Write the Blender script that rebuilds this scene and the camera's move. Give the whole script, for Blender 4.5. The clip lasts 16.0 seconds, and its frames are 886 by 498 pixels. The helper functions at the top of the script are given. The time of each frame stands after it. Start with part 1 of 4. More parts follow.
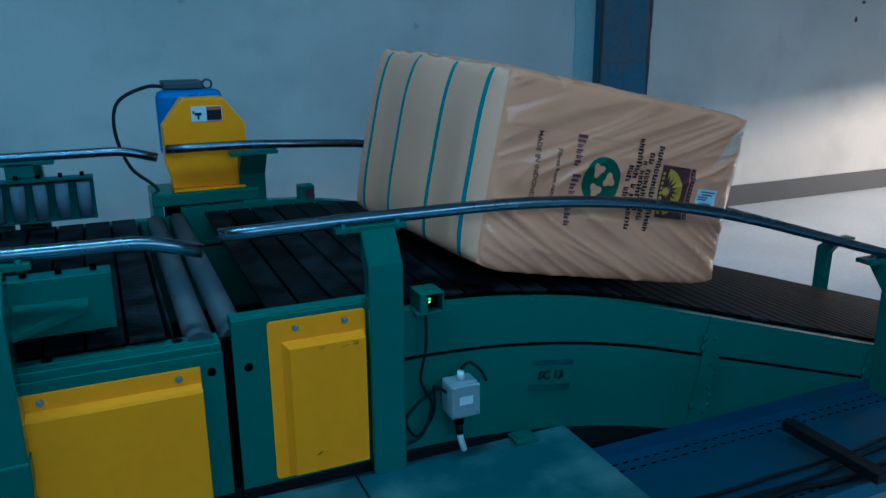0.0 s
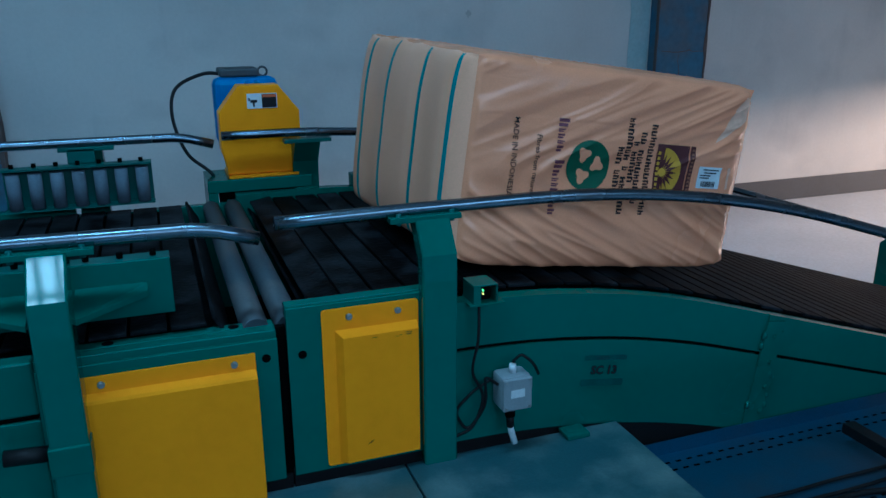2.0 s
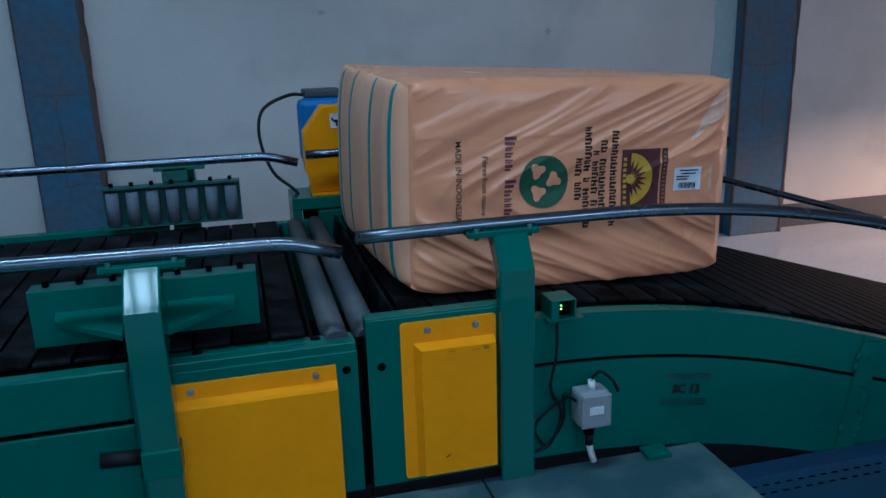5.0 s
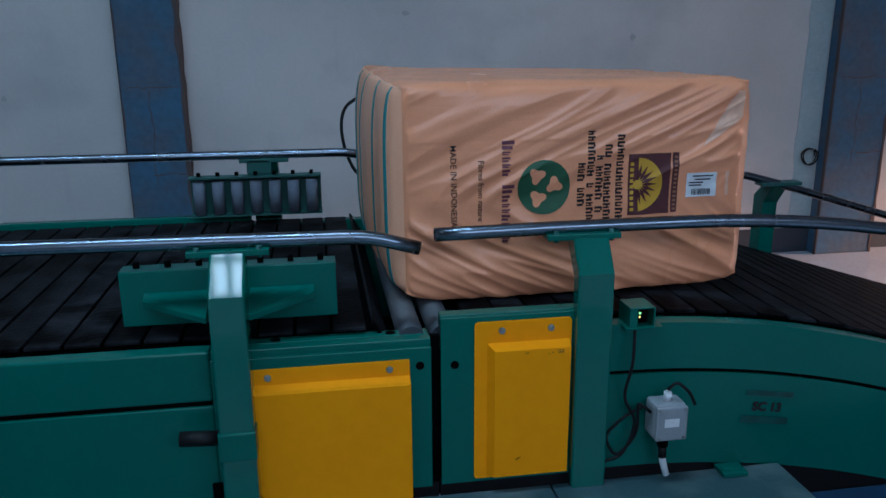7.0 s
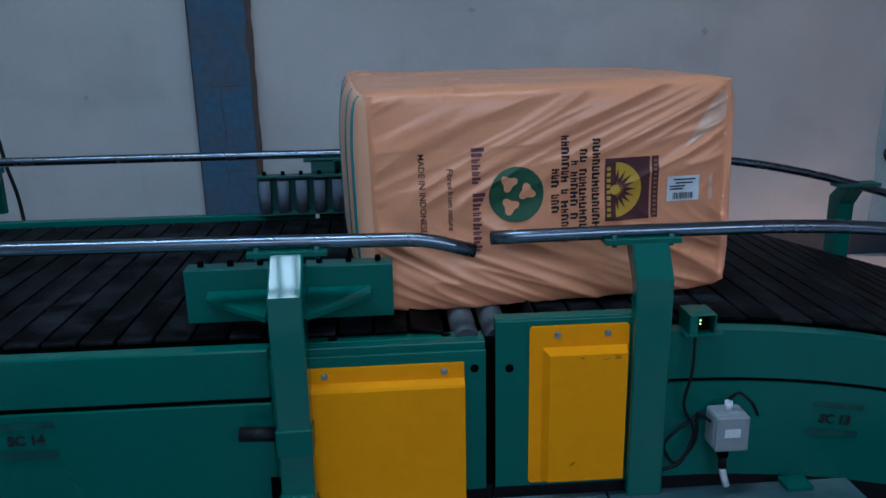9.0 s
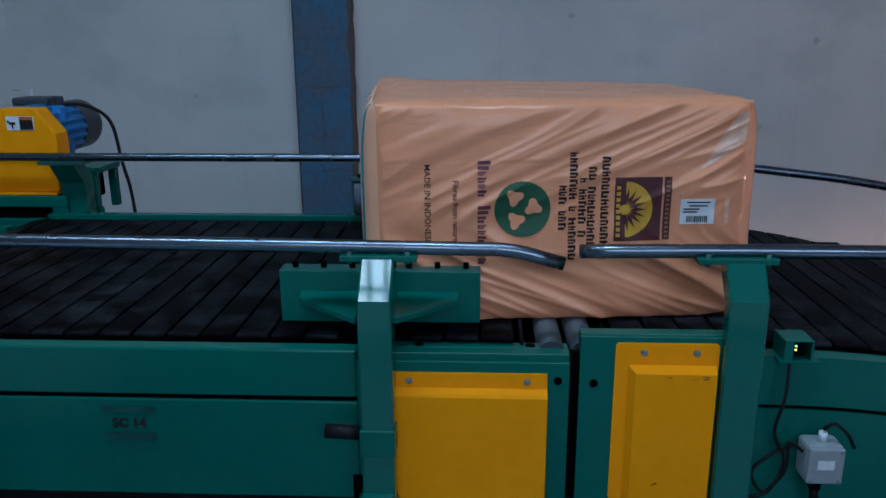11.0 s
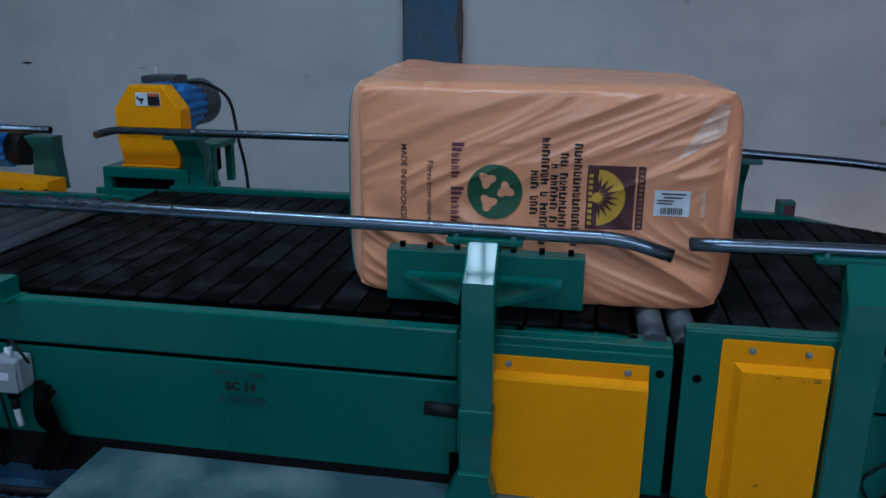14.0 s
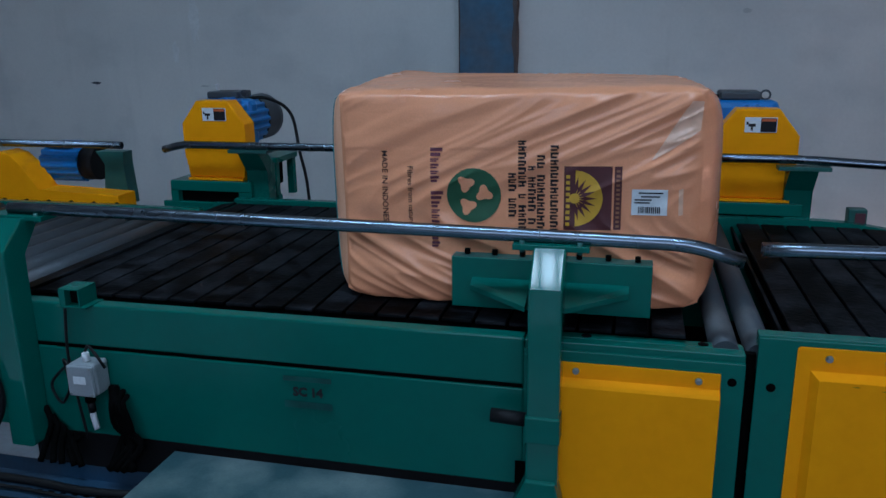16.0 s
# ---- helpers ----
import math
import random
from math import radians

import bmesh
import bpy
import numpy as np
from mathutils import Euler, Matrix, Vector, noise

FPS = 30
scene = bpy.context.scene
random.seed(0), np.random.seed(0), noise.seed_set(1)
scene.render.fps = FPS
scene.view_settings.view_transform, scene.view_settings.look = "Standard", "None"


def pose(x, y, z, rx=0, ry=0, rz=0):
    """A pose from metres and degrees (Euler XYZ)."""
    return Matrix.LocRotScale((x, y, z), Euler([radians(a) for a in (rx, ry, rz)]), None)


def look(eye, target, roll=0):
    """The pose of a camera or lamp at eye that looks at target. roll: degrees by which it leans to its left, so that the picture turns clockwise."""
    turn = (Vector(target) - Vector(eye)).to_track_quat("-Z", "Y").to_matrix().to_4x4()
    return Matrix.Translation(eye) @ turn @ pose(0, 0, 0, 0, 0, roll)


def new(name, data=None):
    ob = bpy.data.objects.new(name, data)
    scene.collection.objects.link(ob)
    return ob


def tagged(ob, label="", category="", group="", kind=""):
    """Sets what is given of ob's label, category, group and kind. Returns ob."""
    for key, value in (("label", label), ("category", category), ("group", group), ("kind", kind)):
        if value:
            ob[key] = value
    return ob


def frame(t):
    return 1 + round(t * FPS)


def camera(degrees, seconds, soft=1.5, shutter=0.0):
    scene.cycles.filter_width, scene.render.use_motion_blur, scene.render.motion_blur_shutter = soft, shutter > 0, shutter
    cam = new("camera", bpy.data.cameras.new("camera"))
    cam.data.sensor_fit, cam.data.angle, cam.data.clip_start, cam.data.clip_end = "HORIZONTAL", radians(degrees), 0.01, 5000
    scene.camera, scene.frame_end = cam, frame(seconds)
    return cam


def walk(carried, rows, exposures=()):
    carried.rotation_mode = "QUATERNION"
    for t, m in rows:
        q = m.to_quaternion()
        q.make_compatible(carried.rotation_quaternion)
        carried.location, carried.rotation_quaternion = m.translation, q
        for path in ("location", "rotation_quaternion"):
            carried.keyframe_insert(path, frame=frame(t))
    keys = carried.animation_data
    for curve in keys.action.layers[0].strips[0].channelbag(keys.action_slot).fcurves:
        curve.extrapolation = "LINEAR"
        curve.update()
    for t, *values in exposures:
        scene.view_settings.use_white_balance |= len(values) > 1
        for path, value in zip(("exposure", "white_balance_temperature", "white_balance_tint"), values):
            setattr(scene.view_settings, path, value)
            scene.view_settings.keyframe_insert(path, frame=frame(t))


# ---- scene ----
cam = camera(59.0, 16.0, soft=1.5)
PATH = [
    (0, (-0.286, -1.902, 1.469), (0.488, -0.144, 0.913), -0.30),
    (0.5, (-0.293, -1.902, 1.468), (0.450, -0.130, 0.912), -0.43),
    (1, (-0.296, -1.897, 1.470), (0.427, -0.118, 0.912), -0.41),
    (1.5, (-0.304, -1.885, 1.473), (0.405, -0.104, 0.904), -0.55),
    (2, (-0.302, -1.875, 1.472), (0.362, -0.081, 0.887), -0.24),
    (2.5, (-0.292, -1.876, 1.465), (0.353, -0.070, 0.898), -0.22),
    (3, (-0.294, -1.884, 1.468), (0.342, -0.068, 0.921), -0.31),
    (3.5, (-0.300, -1.891, 1.469), (0.308, -0.063, 0.935), -0.85),
    (4, (-0.299, -1.895, 1.466), (0.264, -0.051, 0.937), -1.38),
    (6.5, (-0.324, -1.885, 1.463), (0.027, 0.009, 0.924), -0.75),
    (7, (-0.329, -1.885, 1.451), (-0.024, 0.021, 0.929), -0.40),
    (7.5, (-0.321, -1.885, 1.458), (-0.054, 0.025, 0.928), -0.83),
    (8, (-0.314, -1.884, 1.455), (-0.076, 0.029, 0.925), -0.74),
    (10.5, (-0.282, -1.888, 1.505), (-0.331, 0.034, 0.966), -0.98),
    (11, (-0.298, -1.897, 1.498), (-0.391, 0.027, 0.970), -0.30),
    (11.5, (-0.305, -1.899, 1.501), (-0.457, 0.019, 0.968), -0.42),
    (12, (-0.308, -1.898, 1.492), (-0.485, 0.016, 0.951), -0.17),
    (12.5, (-0.312, -1.902, 1.490), (-0.523, 0.009, 0.951), -0.00),
    (13, (-0.317, -1.908, 1.495), (-0.552, -0.000, 0.954), -0.08),
    (13.5, (-0.323, -1.916, 1.497), (-0.630, -0.028, 0.924), 0.14),
    (14, (-0.326, -1.922, 1.498), (-0.656, -0.035, 0.936), 0.41),
    (14.5, (-0.328, -1.916, 1.496), (-0.696, -0.034, 0.941), 0.54),
    (15, (-0.326, -1.912, 1.492), (-0.733, -0.035, 0.942), 0.19),
    (15.5, (-0.343, -1.926, 1.488), (-0.770, -0.051, 0.950), -0.65),
    (16, (-0.362, -1.943, 1.477), (-0.821, -0.073, 0.954), -0.76),
]
walk(cam, [(t, look(eye, target, roll)) for t, eye, target, roll in PATH],
     exposures=[(0.0, 0.0, 4120, -16), (2.0, 0.03, 4560, -4), (3.5, 0.05, 4800, 0), (4.2, 0.06, 5030, 5), (6.5, 0.07, 5680, 18.5), (10.5, 0.08, 5730, 18.5), (16.0, 0.08, 5820, 20)])

# ---- plan, in metres: x along the conveyors, y away, z up ----
FLOOR, WALL_Y, CEIL = -0.33, 4.0, 5.2
WEST, EAST, SOUTH = -7.5, 9.5, -6.0
FAR = 1.50            # outer face of the far side frame
BELT_A, BELT_B = 0.07, 1.42
SPEED = 0.1145

# ---- light ----
world = bpy.data.worlds.new("sky")
world.use_nodes = True
scene.world = world
wn = world.node_tree.nodes
sky = wn.new("ShaderNodeTexSky")
sky.sky_type, sky.sun_disc = "NISHITA", False
sky.sun_elevation, sky.sun_rotation = radians(25), radians(100)
wn["Background"].inputs["Strength"].default_value = 0.08
world.node_tree.links.new(sky.outputs["Color"], wn["Background"].inputs["Color"])


def area_lamp(name, at, target, sx, sy, power, colour):
    data = bpy.data.lights.new(name, "AREA")
    data.shape, data.size, data.size_y = "RECTANGLE", sx, sy
    data.energy, data.color = power, colour
    ob = new(name, data)
    ob.matrix_world = look(at, target)
    return ob


area_lamp("skylight", (-1.6, -0.9, CEIL + 0.05), (-1.6, -0.8999, 0), 4.4, 0.8, 205, (0.58, 0.86, 1.0))
# fill lamp added behind the camera to brighten the near faces
area_lamp("front_fill", (1.2, SOUTH + 0.1, 3.6), (1.0, 0, 1.6), 7.2, 1.5, 118, (0.67, 0.85, 1.0))
area_lamp("door_light", (EAST + 5.0, 1.3, 1.75), (5.5, 3.0, 0.0), 3.6, 0.8, 2300, (1.0, 0.55, 0.34))


# ---- materials ----
def material(name, base, rough=0.5, metal=0.0, dirt=None, amount=0.35, grain=60.0, blotch=3.0, bump=0.15, spread=0.08, coat=0.0, random_tone=0.0, gloss=0.5):
    m = bpy.data.materials.new(name)
    m.use_nodes = True
    n, l = m.node_tree.nodes, m.node_tree.links
    bsdf = n["Principled BSDF"]
    bsdf.inputs["Metallic"].default_value = metal
    bsdf.inputs["Coat Weight"].default_value = coat
    bsdf.inputs["Specular IOR Level"].default_value = gloss
    geo = n.new("ShaderNodeTexCoord")
    big, fine = n.new("ShaderNodeTexNoise"), n.new("ShaderNodeTexNoise")
    big.inputs["Scale"].default_value, big.inputs["Detail"].default_value = blotch, 6
    fine.inputs["Scale"].default_value, fine.inputs["Detail"].default_value = grain, 4
    where = geo.outputs["Object"]
    if random_tone:
        own, shift = n.new("ShaderNodeObjectInfo"), n.new("ShaderNodeVectorMath")
        shift.operation = "MULTIPLY_ADD"
        shift.inputs[1].default_value = (37.0, 11.0, 5.0)
        l.new(own.outputs["Random"], shift.inputs[0])
        l.new(where, shift.inputs[2])
        where = shift.outputs["Vector"]
    for k in (big, fine):
        l.new(where, k.inputs["Vector"])
    ramp = n.new("ShaderNodeValToRGB")
    ramp.color_ramp.elements[0].position, ramp.color_ramp.elements[1].position = 0.42, 0.72
    l.new(big.outputs["Fac"], ramp.inputs["Fac"])
    mix = n.new("ShaderNodeMix")
    mix.data_type = "RGBA"
    mix.inputs["A"].default_value = (*base, 1)
    mix.inputs["B"].default_value = (*(dirt or [c * 0.6 for c in base]), 1)
    scale = n.new("ShaderNodeMath")
    scale.operation = "MULTIPLY"
    scale.inputs[1].default_value = amount
    l.new(ramp.outputs["Color"], scale.inputs[0])
    l.new(scale.outputs[0], mix.inputs["Factor"])
    tone = n.new("ShaderNodeHueSaturation")
    value = n.new("ShaderNodeMapRange")
    value.inputs["To Min"].default_value, value.inputs["To Max"].default_value = 1 - spread * 2, 1 + spread * 2
    l.new(fine.outputs["Fac"], value.inputs["Value"])
    last = value.outputs["Result"]
    if random_tone:
        info, rr, mul = n.new("ShaderNodeObjectInfo"), n.new("ShaderNodeMapRange"), n.new("ShaderNodeMath")
        rr.inputs["To Min"].default_value, rr.inputs["To Max"].default_value = 1 - random_tone, 1 + random_tone
        mul.operation = "MULTIPLY"
        l.new(info.outputs["Random"], rr.inputs["Value"])
        l.new(last, mul.inputs[0])
        l.new(rr.outputs["Result"], mul.inputs[1])
        last = mul.outputs[0]
    l.new(last, tone.inputs["Value"])
    l.new(mix.outputs["Result"], tone.inputs["Color"])
    l.new(tone.outputs["Color"], bsdf.inputs["Base Color"])
    r = n.new("ShaderNodeMapRange")
    r.inputs["To Min"].default_value, r.inputs["To Max"].default_value = max(0.04, rough - min(0.12, rough * 0.5)), rough + min(0.12, rough * 0.5)
    l.new(big.outputs["Fac"], r.inputs["Value"])
    l.new(r.outputs["Result"], bsdf.inputs["Roughness"])
    if bump:
        b = n.new("ShaderNodeBump")
        b.inputs["Strength"].default_value, b.inputs["Distance"].default_value = bump, 0.004
        l.new(fine.outputs["Fac"], b.inputs["Height"])
        l.new(b.outputs["Normal"], bsdf.inputs["Normal"])
    return m


def glowing(name, colour, strength):
    m = bpy.data.materials.new(name)
    m.use_nodes = True
    bsdf = m.node_tree.nodes["Principled BSDF"]
    bsdf.inputs["Base Color"].default_value = (*colour, 1)
    bsdf.inputs["Emission Color"].default_value = (*colour, 1)
    bsdf.inputs["Emission Strength"].default_value = strength
    return m


GREEN_GLOSS = material("glossy_green_paint", (0.002, 0.125, 0.093), 0.05, dirt=(0.002, 0.088, 0.068), amount=0.45, grain=30, blotch=2.2, bump=0.01, spread=0.03, gloss=0.45)
GREEN = material("green_paint", (0.002, 0.120, 0.090), 0.24, dirt=(0.002, 0.085, 0.066), amount=0.45, grain=30, blotch=2.2, bump=0.01, spread=0.03, gloss=0.22)
GREEN_DARK = material("dark_green_paint", (0.012, 0.10, 0.085), 0.45, dirt=(0.01, 0.04, 0.04), amount=0.5, grain=120, blotch=4, bump=0.1)
YELLOW = material("yellow_paint", (1.0, 0.350, 0.0), 0.32, dirt=(0.88, 0.27, 0.0), amount=0.3, grain=25, blotch=3.4, bump=0.01, spread=0.03, gloss=0.05)
GUIDE_ROLLER = material("grey_plastic_roller", (0.13, 0.16, 0.20), 0.8, dirt=(0.08, 0.09, 0.11), amount=0.5, grain=90, blotch=6, bump=0.1, gloss=0.2)
DULL_ROLLER = material("dull_roller", (0.055, 0.065, 0.075), 0.5, 0.3, dirt=(0.05, 0.05, 0.055), amount=0.6, grain=90, blotch=6, bump=0.1)
BLUE = material("blue_paint", (0.01, 0.17, 0.47), 0.35, grain=120, blotch=5, bump=0.1)
STEEL = material("steel_pipe", (0.19, 0.235, 0.285), 0.26, 1.0, dirt=(0.12, 0.12, 0.13), amount=0.6, grain=60, blotch=7, bump=0.02)
BOLT = material("zinc_bolt", (0.40, 0.40, 0.40), 0.4, 1.0, grain=200, bump=0.05)
ROLLER = material("grey_roller", (0.05, 0.062, 0.075), 0.6, 0.2, dirt=(0.105, 0.10, 0.10), amount=0.8, grain=90, blotch=6, bump=0.1)
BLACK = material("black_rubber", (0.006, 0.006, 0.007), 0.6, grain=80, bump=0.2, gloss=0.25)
# near-black, for real slits and for spaces that are dark only by shade
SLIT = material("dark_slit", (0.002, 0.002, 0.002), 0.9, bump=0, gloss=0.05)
SLAT = material("belt_slat", (0.0020, 0.0022, 0.0026), 0.55, dirt=(0.022, 0.0235, 0.028), amount=0.9, grain=60, blotch=7.5, bump=0.5, spread=0.22, random_tone=0.4, gloss=0.028)
WALL = material("wall_paint", (0.60, 0.585, 0.565), 0.75, dirt=(0.41, 0.415, 0.415), amount=0.6, grain=40, blotch=0.75, bump=0.12, spread=0.03)
COLUMN = material("column_plaster", (0.038, 0.120, 0.205), 0.75, dirt=(0.095, 0.10, 0.115), amount=0.85, grain=22, blotch=3.2, bump=0.5, spread=0.14)
RUST = material("rust_edge", (0.095, 0.070, 0.066), 0.85, grain=60, bump=0.3)
SKIRT = material("skirting_paint", (0.030, 0.040, 0.055), 0.6, grain=40, bump=0.15)
CONCRETE = material("pale_floor", (0.66, 0.72, 0.80), 0.16, dirt=(0.52, 0.58, 0.66), amount=0.6, grain=50, blotch=1.0, bump=0.05)
PALE = material("pale_paint_run", (0.60, 0.60, 0.595), 0.75, dirt=(0.50, 0.50, 0.50), amount=0.7, grain=40, blotch=6, bump=0.1)
# colour of the bluish cast on the wall beside a column
PALE_TEAL = material("pale_teal_tint", (0.36, 0.47, 0.49), 0.8, dirt=(0.48, 0.52, 0.52), amount=0.8, grain=40, blotch=3, bump=0.15)
STAIN = material("stained_plaster", (0.42, 0.415, 0.41), 0.8, grain=60, bump=0.1)
CEILING = material("ceiling_sheet", (0.33, 0.35, 0.36), 0.7, grain=30)
WORN = material("worn_paint", (0.30, 0.13, 0.01), 0.6, bump=0)
SHEET = material("steel_sheet", (0.065, 0.14, 0.16), 0.33, 0.4, dirt=(0.27, 0.35, 0.35), amount=0.8, grain=130, blotch=5, bump=0.15)
# zinc with the blue of the reflected sky put into its base colour
TRAY = material("sky_tinted_zinc", (0.05, 0.13, 0.22), 0.45, 0.7, dirt=(0.10, 0.11, 0.13), amount=0.6, grain=120, blotch=4, bump=0.1)
GREYBOX = material("grey_plastic", (0.30, 0.33, 0.35), 0.45, grain=140, bump=0.05)
WHITE = material("white_sticker", (0.72, 0.74, 0.76), 0.45, grain=90, amount=0.15, bump=0)
INK = material("black_ink", (0.02, 0.018, 0.02), 0.6, bump=0, gloss=0.15)
PURPLE = material("purple_ink", (0.15, 0.035, 0.055), 0.6, bump=0)
PRINT_GREEN = material("green_ink", (0.012, 0.085, 0.035), 0.55, bump=0)
MAROON = material("maroon_ink", (0.085, 0.014, 0.016), 0.55, bump=0)
PRINT_YELLOW = material("yellow_ink", (0.62, 0.33, 0.02), 0.55, bump=0)
TAN_INK = material("tan_ink", (0.30, 0.12, 0.06), 0.55, bump=0)
ORANGE = material("orange_ink", (0.6, 0.12, 0.03), 0.5, bump=0)
STRAP = material("teal_strap", (0.005, 0.22, 0.24), 0.4, grain=90, bump=0.1)
RED = material("red_plastic", (0.09, 0.02, 0.03), 0.5, bump=0)
LED = glowing("green_led", (0.25, 1.0, 0.25), 2.5)
LED_Y = glowing("amber_led", (1.0, 0.75, 0.15), 2.5)


def weather(m, stain, streak, patch):
    """Adds upright run-down streaks and soft middle-sized blotches to a wall."""
    n, l = m.node_tree.nodes, m.node_tree.links
    bsdf = n["Principled BSDF"]
    last = bsdf.inputs["Base Color"].links[0].from_socket
    co = n.new("ShaderNodeTexCoord")
    for size, scale, low, high, amount, colour in (((4.2, 1.0, 0.55), 1.0, 0.60, 0.82, streak, stain), ((1.0, 1.0, 1.3), 1.7, 0.52, 0.72, patch, stain), ((7.0, 1.0, 0.9), 0.55, 0.68, 0.80, 0.35, (0.74, 0.74, 0.74))):
        place, cloud, ramp, much, mix = n.new("ShaderNodeMapping"), n.new("ShaderNodeTexNoise"), n.new("ShaderNodeMapRange"), n.new("ShaderNodeMath"), n.new("ShaderNodeMix")
        place.inputs["Scale"].default_value = size
        cloud.inputs["Scale"].default_value, cloud.inputs["Detail"].default_value = scale, 7
        ramp.inputs["From Min"].default_value, ramp.inputs["From Max"].default_value = low, high
        much.operation = "MULTIPLY"
        much.inputs[1].default_value = amount
        mix.data_type = "RGBA"
        mix.inputs["B"].default_value = (*colour, 1)
        l.new(co.outputs["Object"], place.inputs["Vector"])
        l.new(place.outputs["Vector"], cloud.inputs["Vector"])
        l.new(cloud.outputs["Fac"], ramp.inputs["Value"])
        l.new(ramp.outputs["Result"], much.inputs[0])
        l.new(much.outputs[0], mix.inputs["Factor"])
        l.new(last, mix.inputs["A"])
        last = mix.outputs["Result"]
    l.new(last, bsdf.inputs["Base Color"])


weather(WALL, (0.36, 0.365, 0.37), 0.45, 0.40)


def wrap_material(name, base, dark, rough, wave):
    """Thin woven wrapping with creases that run slantwise."""
    m = material(name, base, rough, dirt=dark, amount=0.5, grain=220, blotch=3.5, bump=0.0, spread=0.05, gloss=0.38)
    n, l = m.node_tree.nodes, m.node_tree.links
    co = n.new("ShaderNodeTexCoord")
    turn = n.new("ShaderNodeMapping")
    turn.inputs["Rotation"].default_value = (0, radians(wave), 0)
    turn.inputs["Scale"].default_value = (2.0, 3.0, 17.0)
    crease = n.new("ShaderNodeTexNoise")
    crease.inputs["Scale"].default_value, crease.inputs["Detail"].default_value = 1.3, 3
    crease.inputs["Distortion"].default_value = 0.5
    weave = n.new("ShaderNodeTexNoise")
    weave.inputs["Scale"].default_value = 420
    l.new(co.outputs["Object"], turn.inputs["Vector"])
    l.new(turn.outputs["Vector"], crease.inputs["Vector"])
    l.new(co.outputs["Object"], weave.inputs["Vector"])
    b1, b2 = n.new("ShaderNodeBump"), n.new("ShaderNodeBump")
    b1.inputs["Strength"].default_value, b1.inputs["Distance"].default_value = 0.12, 0.012
    b2.inputs["Strength"].default_value, b2.inputs["Distance"].default_value = 0.12, 0.002
    l.new(crease.outputs["Fac"], b1.inputs["Height"])
    l.new(weave.outputs["Fac"], b2.inputs["Height"])
    l.new(b1.outputs["Normal"], b2.inputs["Normal"])
    l.new(b2.outputs["Normal"], n["Principled BSDF"].inputs["Normal"])
    return m


WRAP = wrap_material("peach_wrap", (0.84, 0.335, 0.172), (0.71, 0.268, 0.128), 0.24, 24)
CREAM = wrap_material("cream_wrap", (0.88, 0.435, 0.262), (0.78, 0.365, 0.205), 0.42, 80)

TAPE = material("pale_tape", (0.86, 0.50, 0.34), 0.2, grain=60, blotch=20, bump=0.1)


# ---- mesh helpers ----
def link(name, bm, mat, parent=None, label="", smooth=False):
    bmesh.ops.recalc_face_normals(bm, faces=bm.faces)
    me = bpy.data.meshes.new(name)
    bm.to_mesh(me)
    bm.free()
    me.materials.append(mat)
    if smooth:
        me.polygons.foreach_set("use_smooth", [True] * len(me.polygons))
    ob = new(name, me)
    ob.parent = parent
    return tagged(ob, label)


def part(name, bm, mat, parent, label="", smooth=False):
    return link(name, bm, mat, parent, label, smooth)


def empty(name, label, category, at=(0, 0, 0), group="", kind=""):
    ob = new(name)
    ob.location = at
    return tagged(ob, label, category, group, kind)


def box(x0, x1, y0, y1, z0, z1, bevel=0.0, bm=None):
    """A box between the given faces, its edges rounded by bevel."""
    out = bm or bmesh.new()
    made = bmesh.ops.create_cube(out, size=1.0)["verts"]
    for v in made:
        v.co = Vector(((x0 + x1) / 2 + v.co.x * (x1 - x0), (y0 + y1) / 2 + v.co.y * (y1 - y0), (z0 + z1) / 2 + v.co.z * (z1 - z0)))
    if bevel:
        edges = {e for v in made for e in v.link_edges}
        bmesh.ops.bevel(out, geom=list(edges), offset=bevel, segments=2, affect="EDGES", profile=0.5)
    return out


def prism(points, a, b, axis="y", bevel=0.0, bm=None):
    """A flat outline of (u, w) pushed from a to b along an axis: y: (x, z), x: (y, z), z: (x, y)."""
    out = bm or bmesh.new()

    def spot(u, w, d):
        return {"y": (u, d, w), "x": (d, u, w), "z": (u, w, d)}[axis]

    first = [out.verts.new(spot(u, w, a)) for u, w in points]
    last = [out.verts.new(spot(u, w, b)) for u, w in points]
    faces = [out.faces.new(first), out.faces.new(last[::-1])]
    for i in range(len(points)):
        j = (i + 1) % len(points)
        faces.append(out.faces.new((first[i], last[i], last[j], first[j])))
    if bevel:
        edges = [e for f in faces[:2] for e in f.edges]
        bmesh.ops.bevel(out, geom=list(set(edges)), offset=bevel, segments=2, affect="EDGES", profile=0.5)
    return out


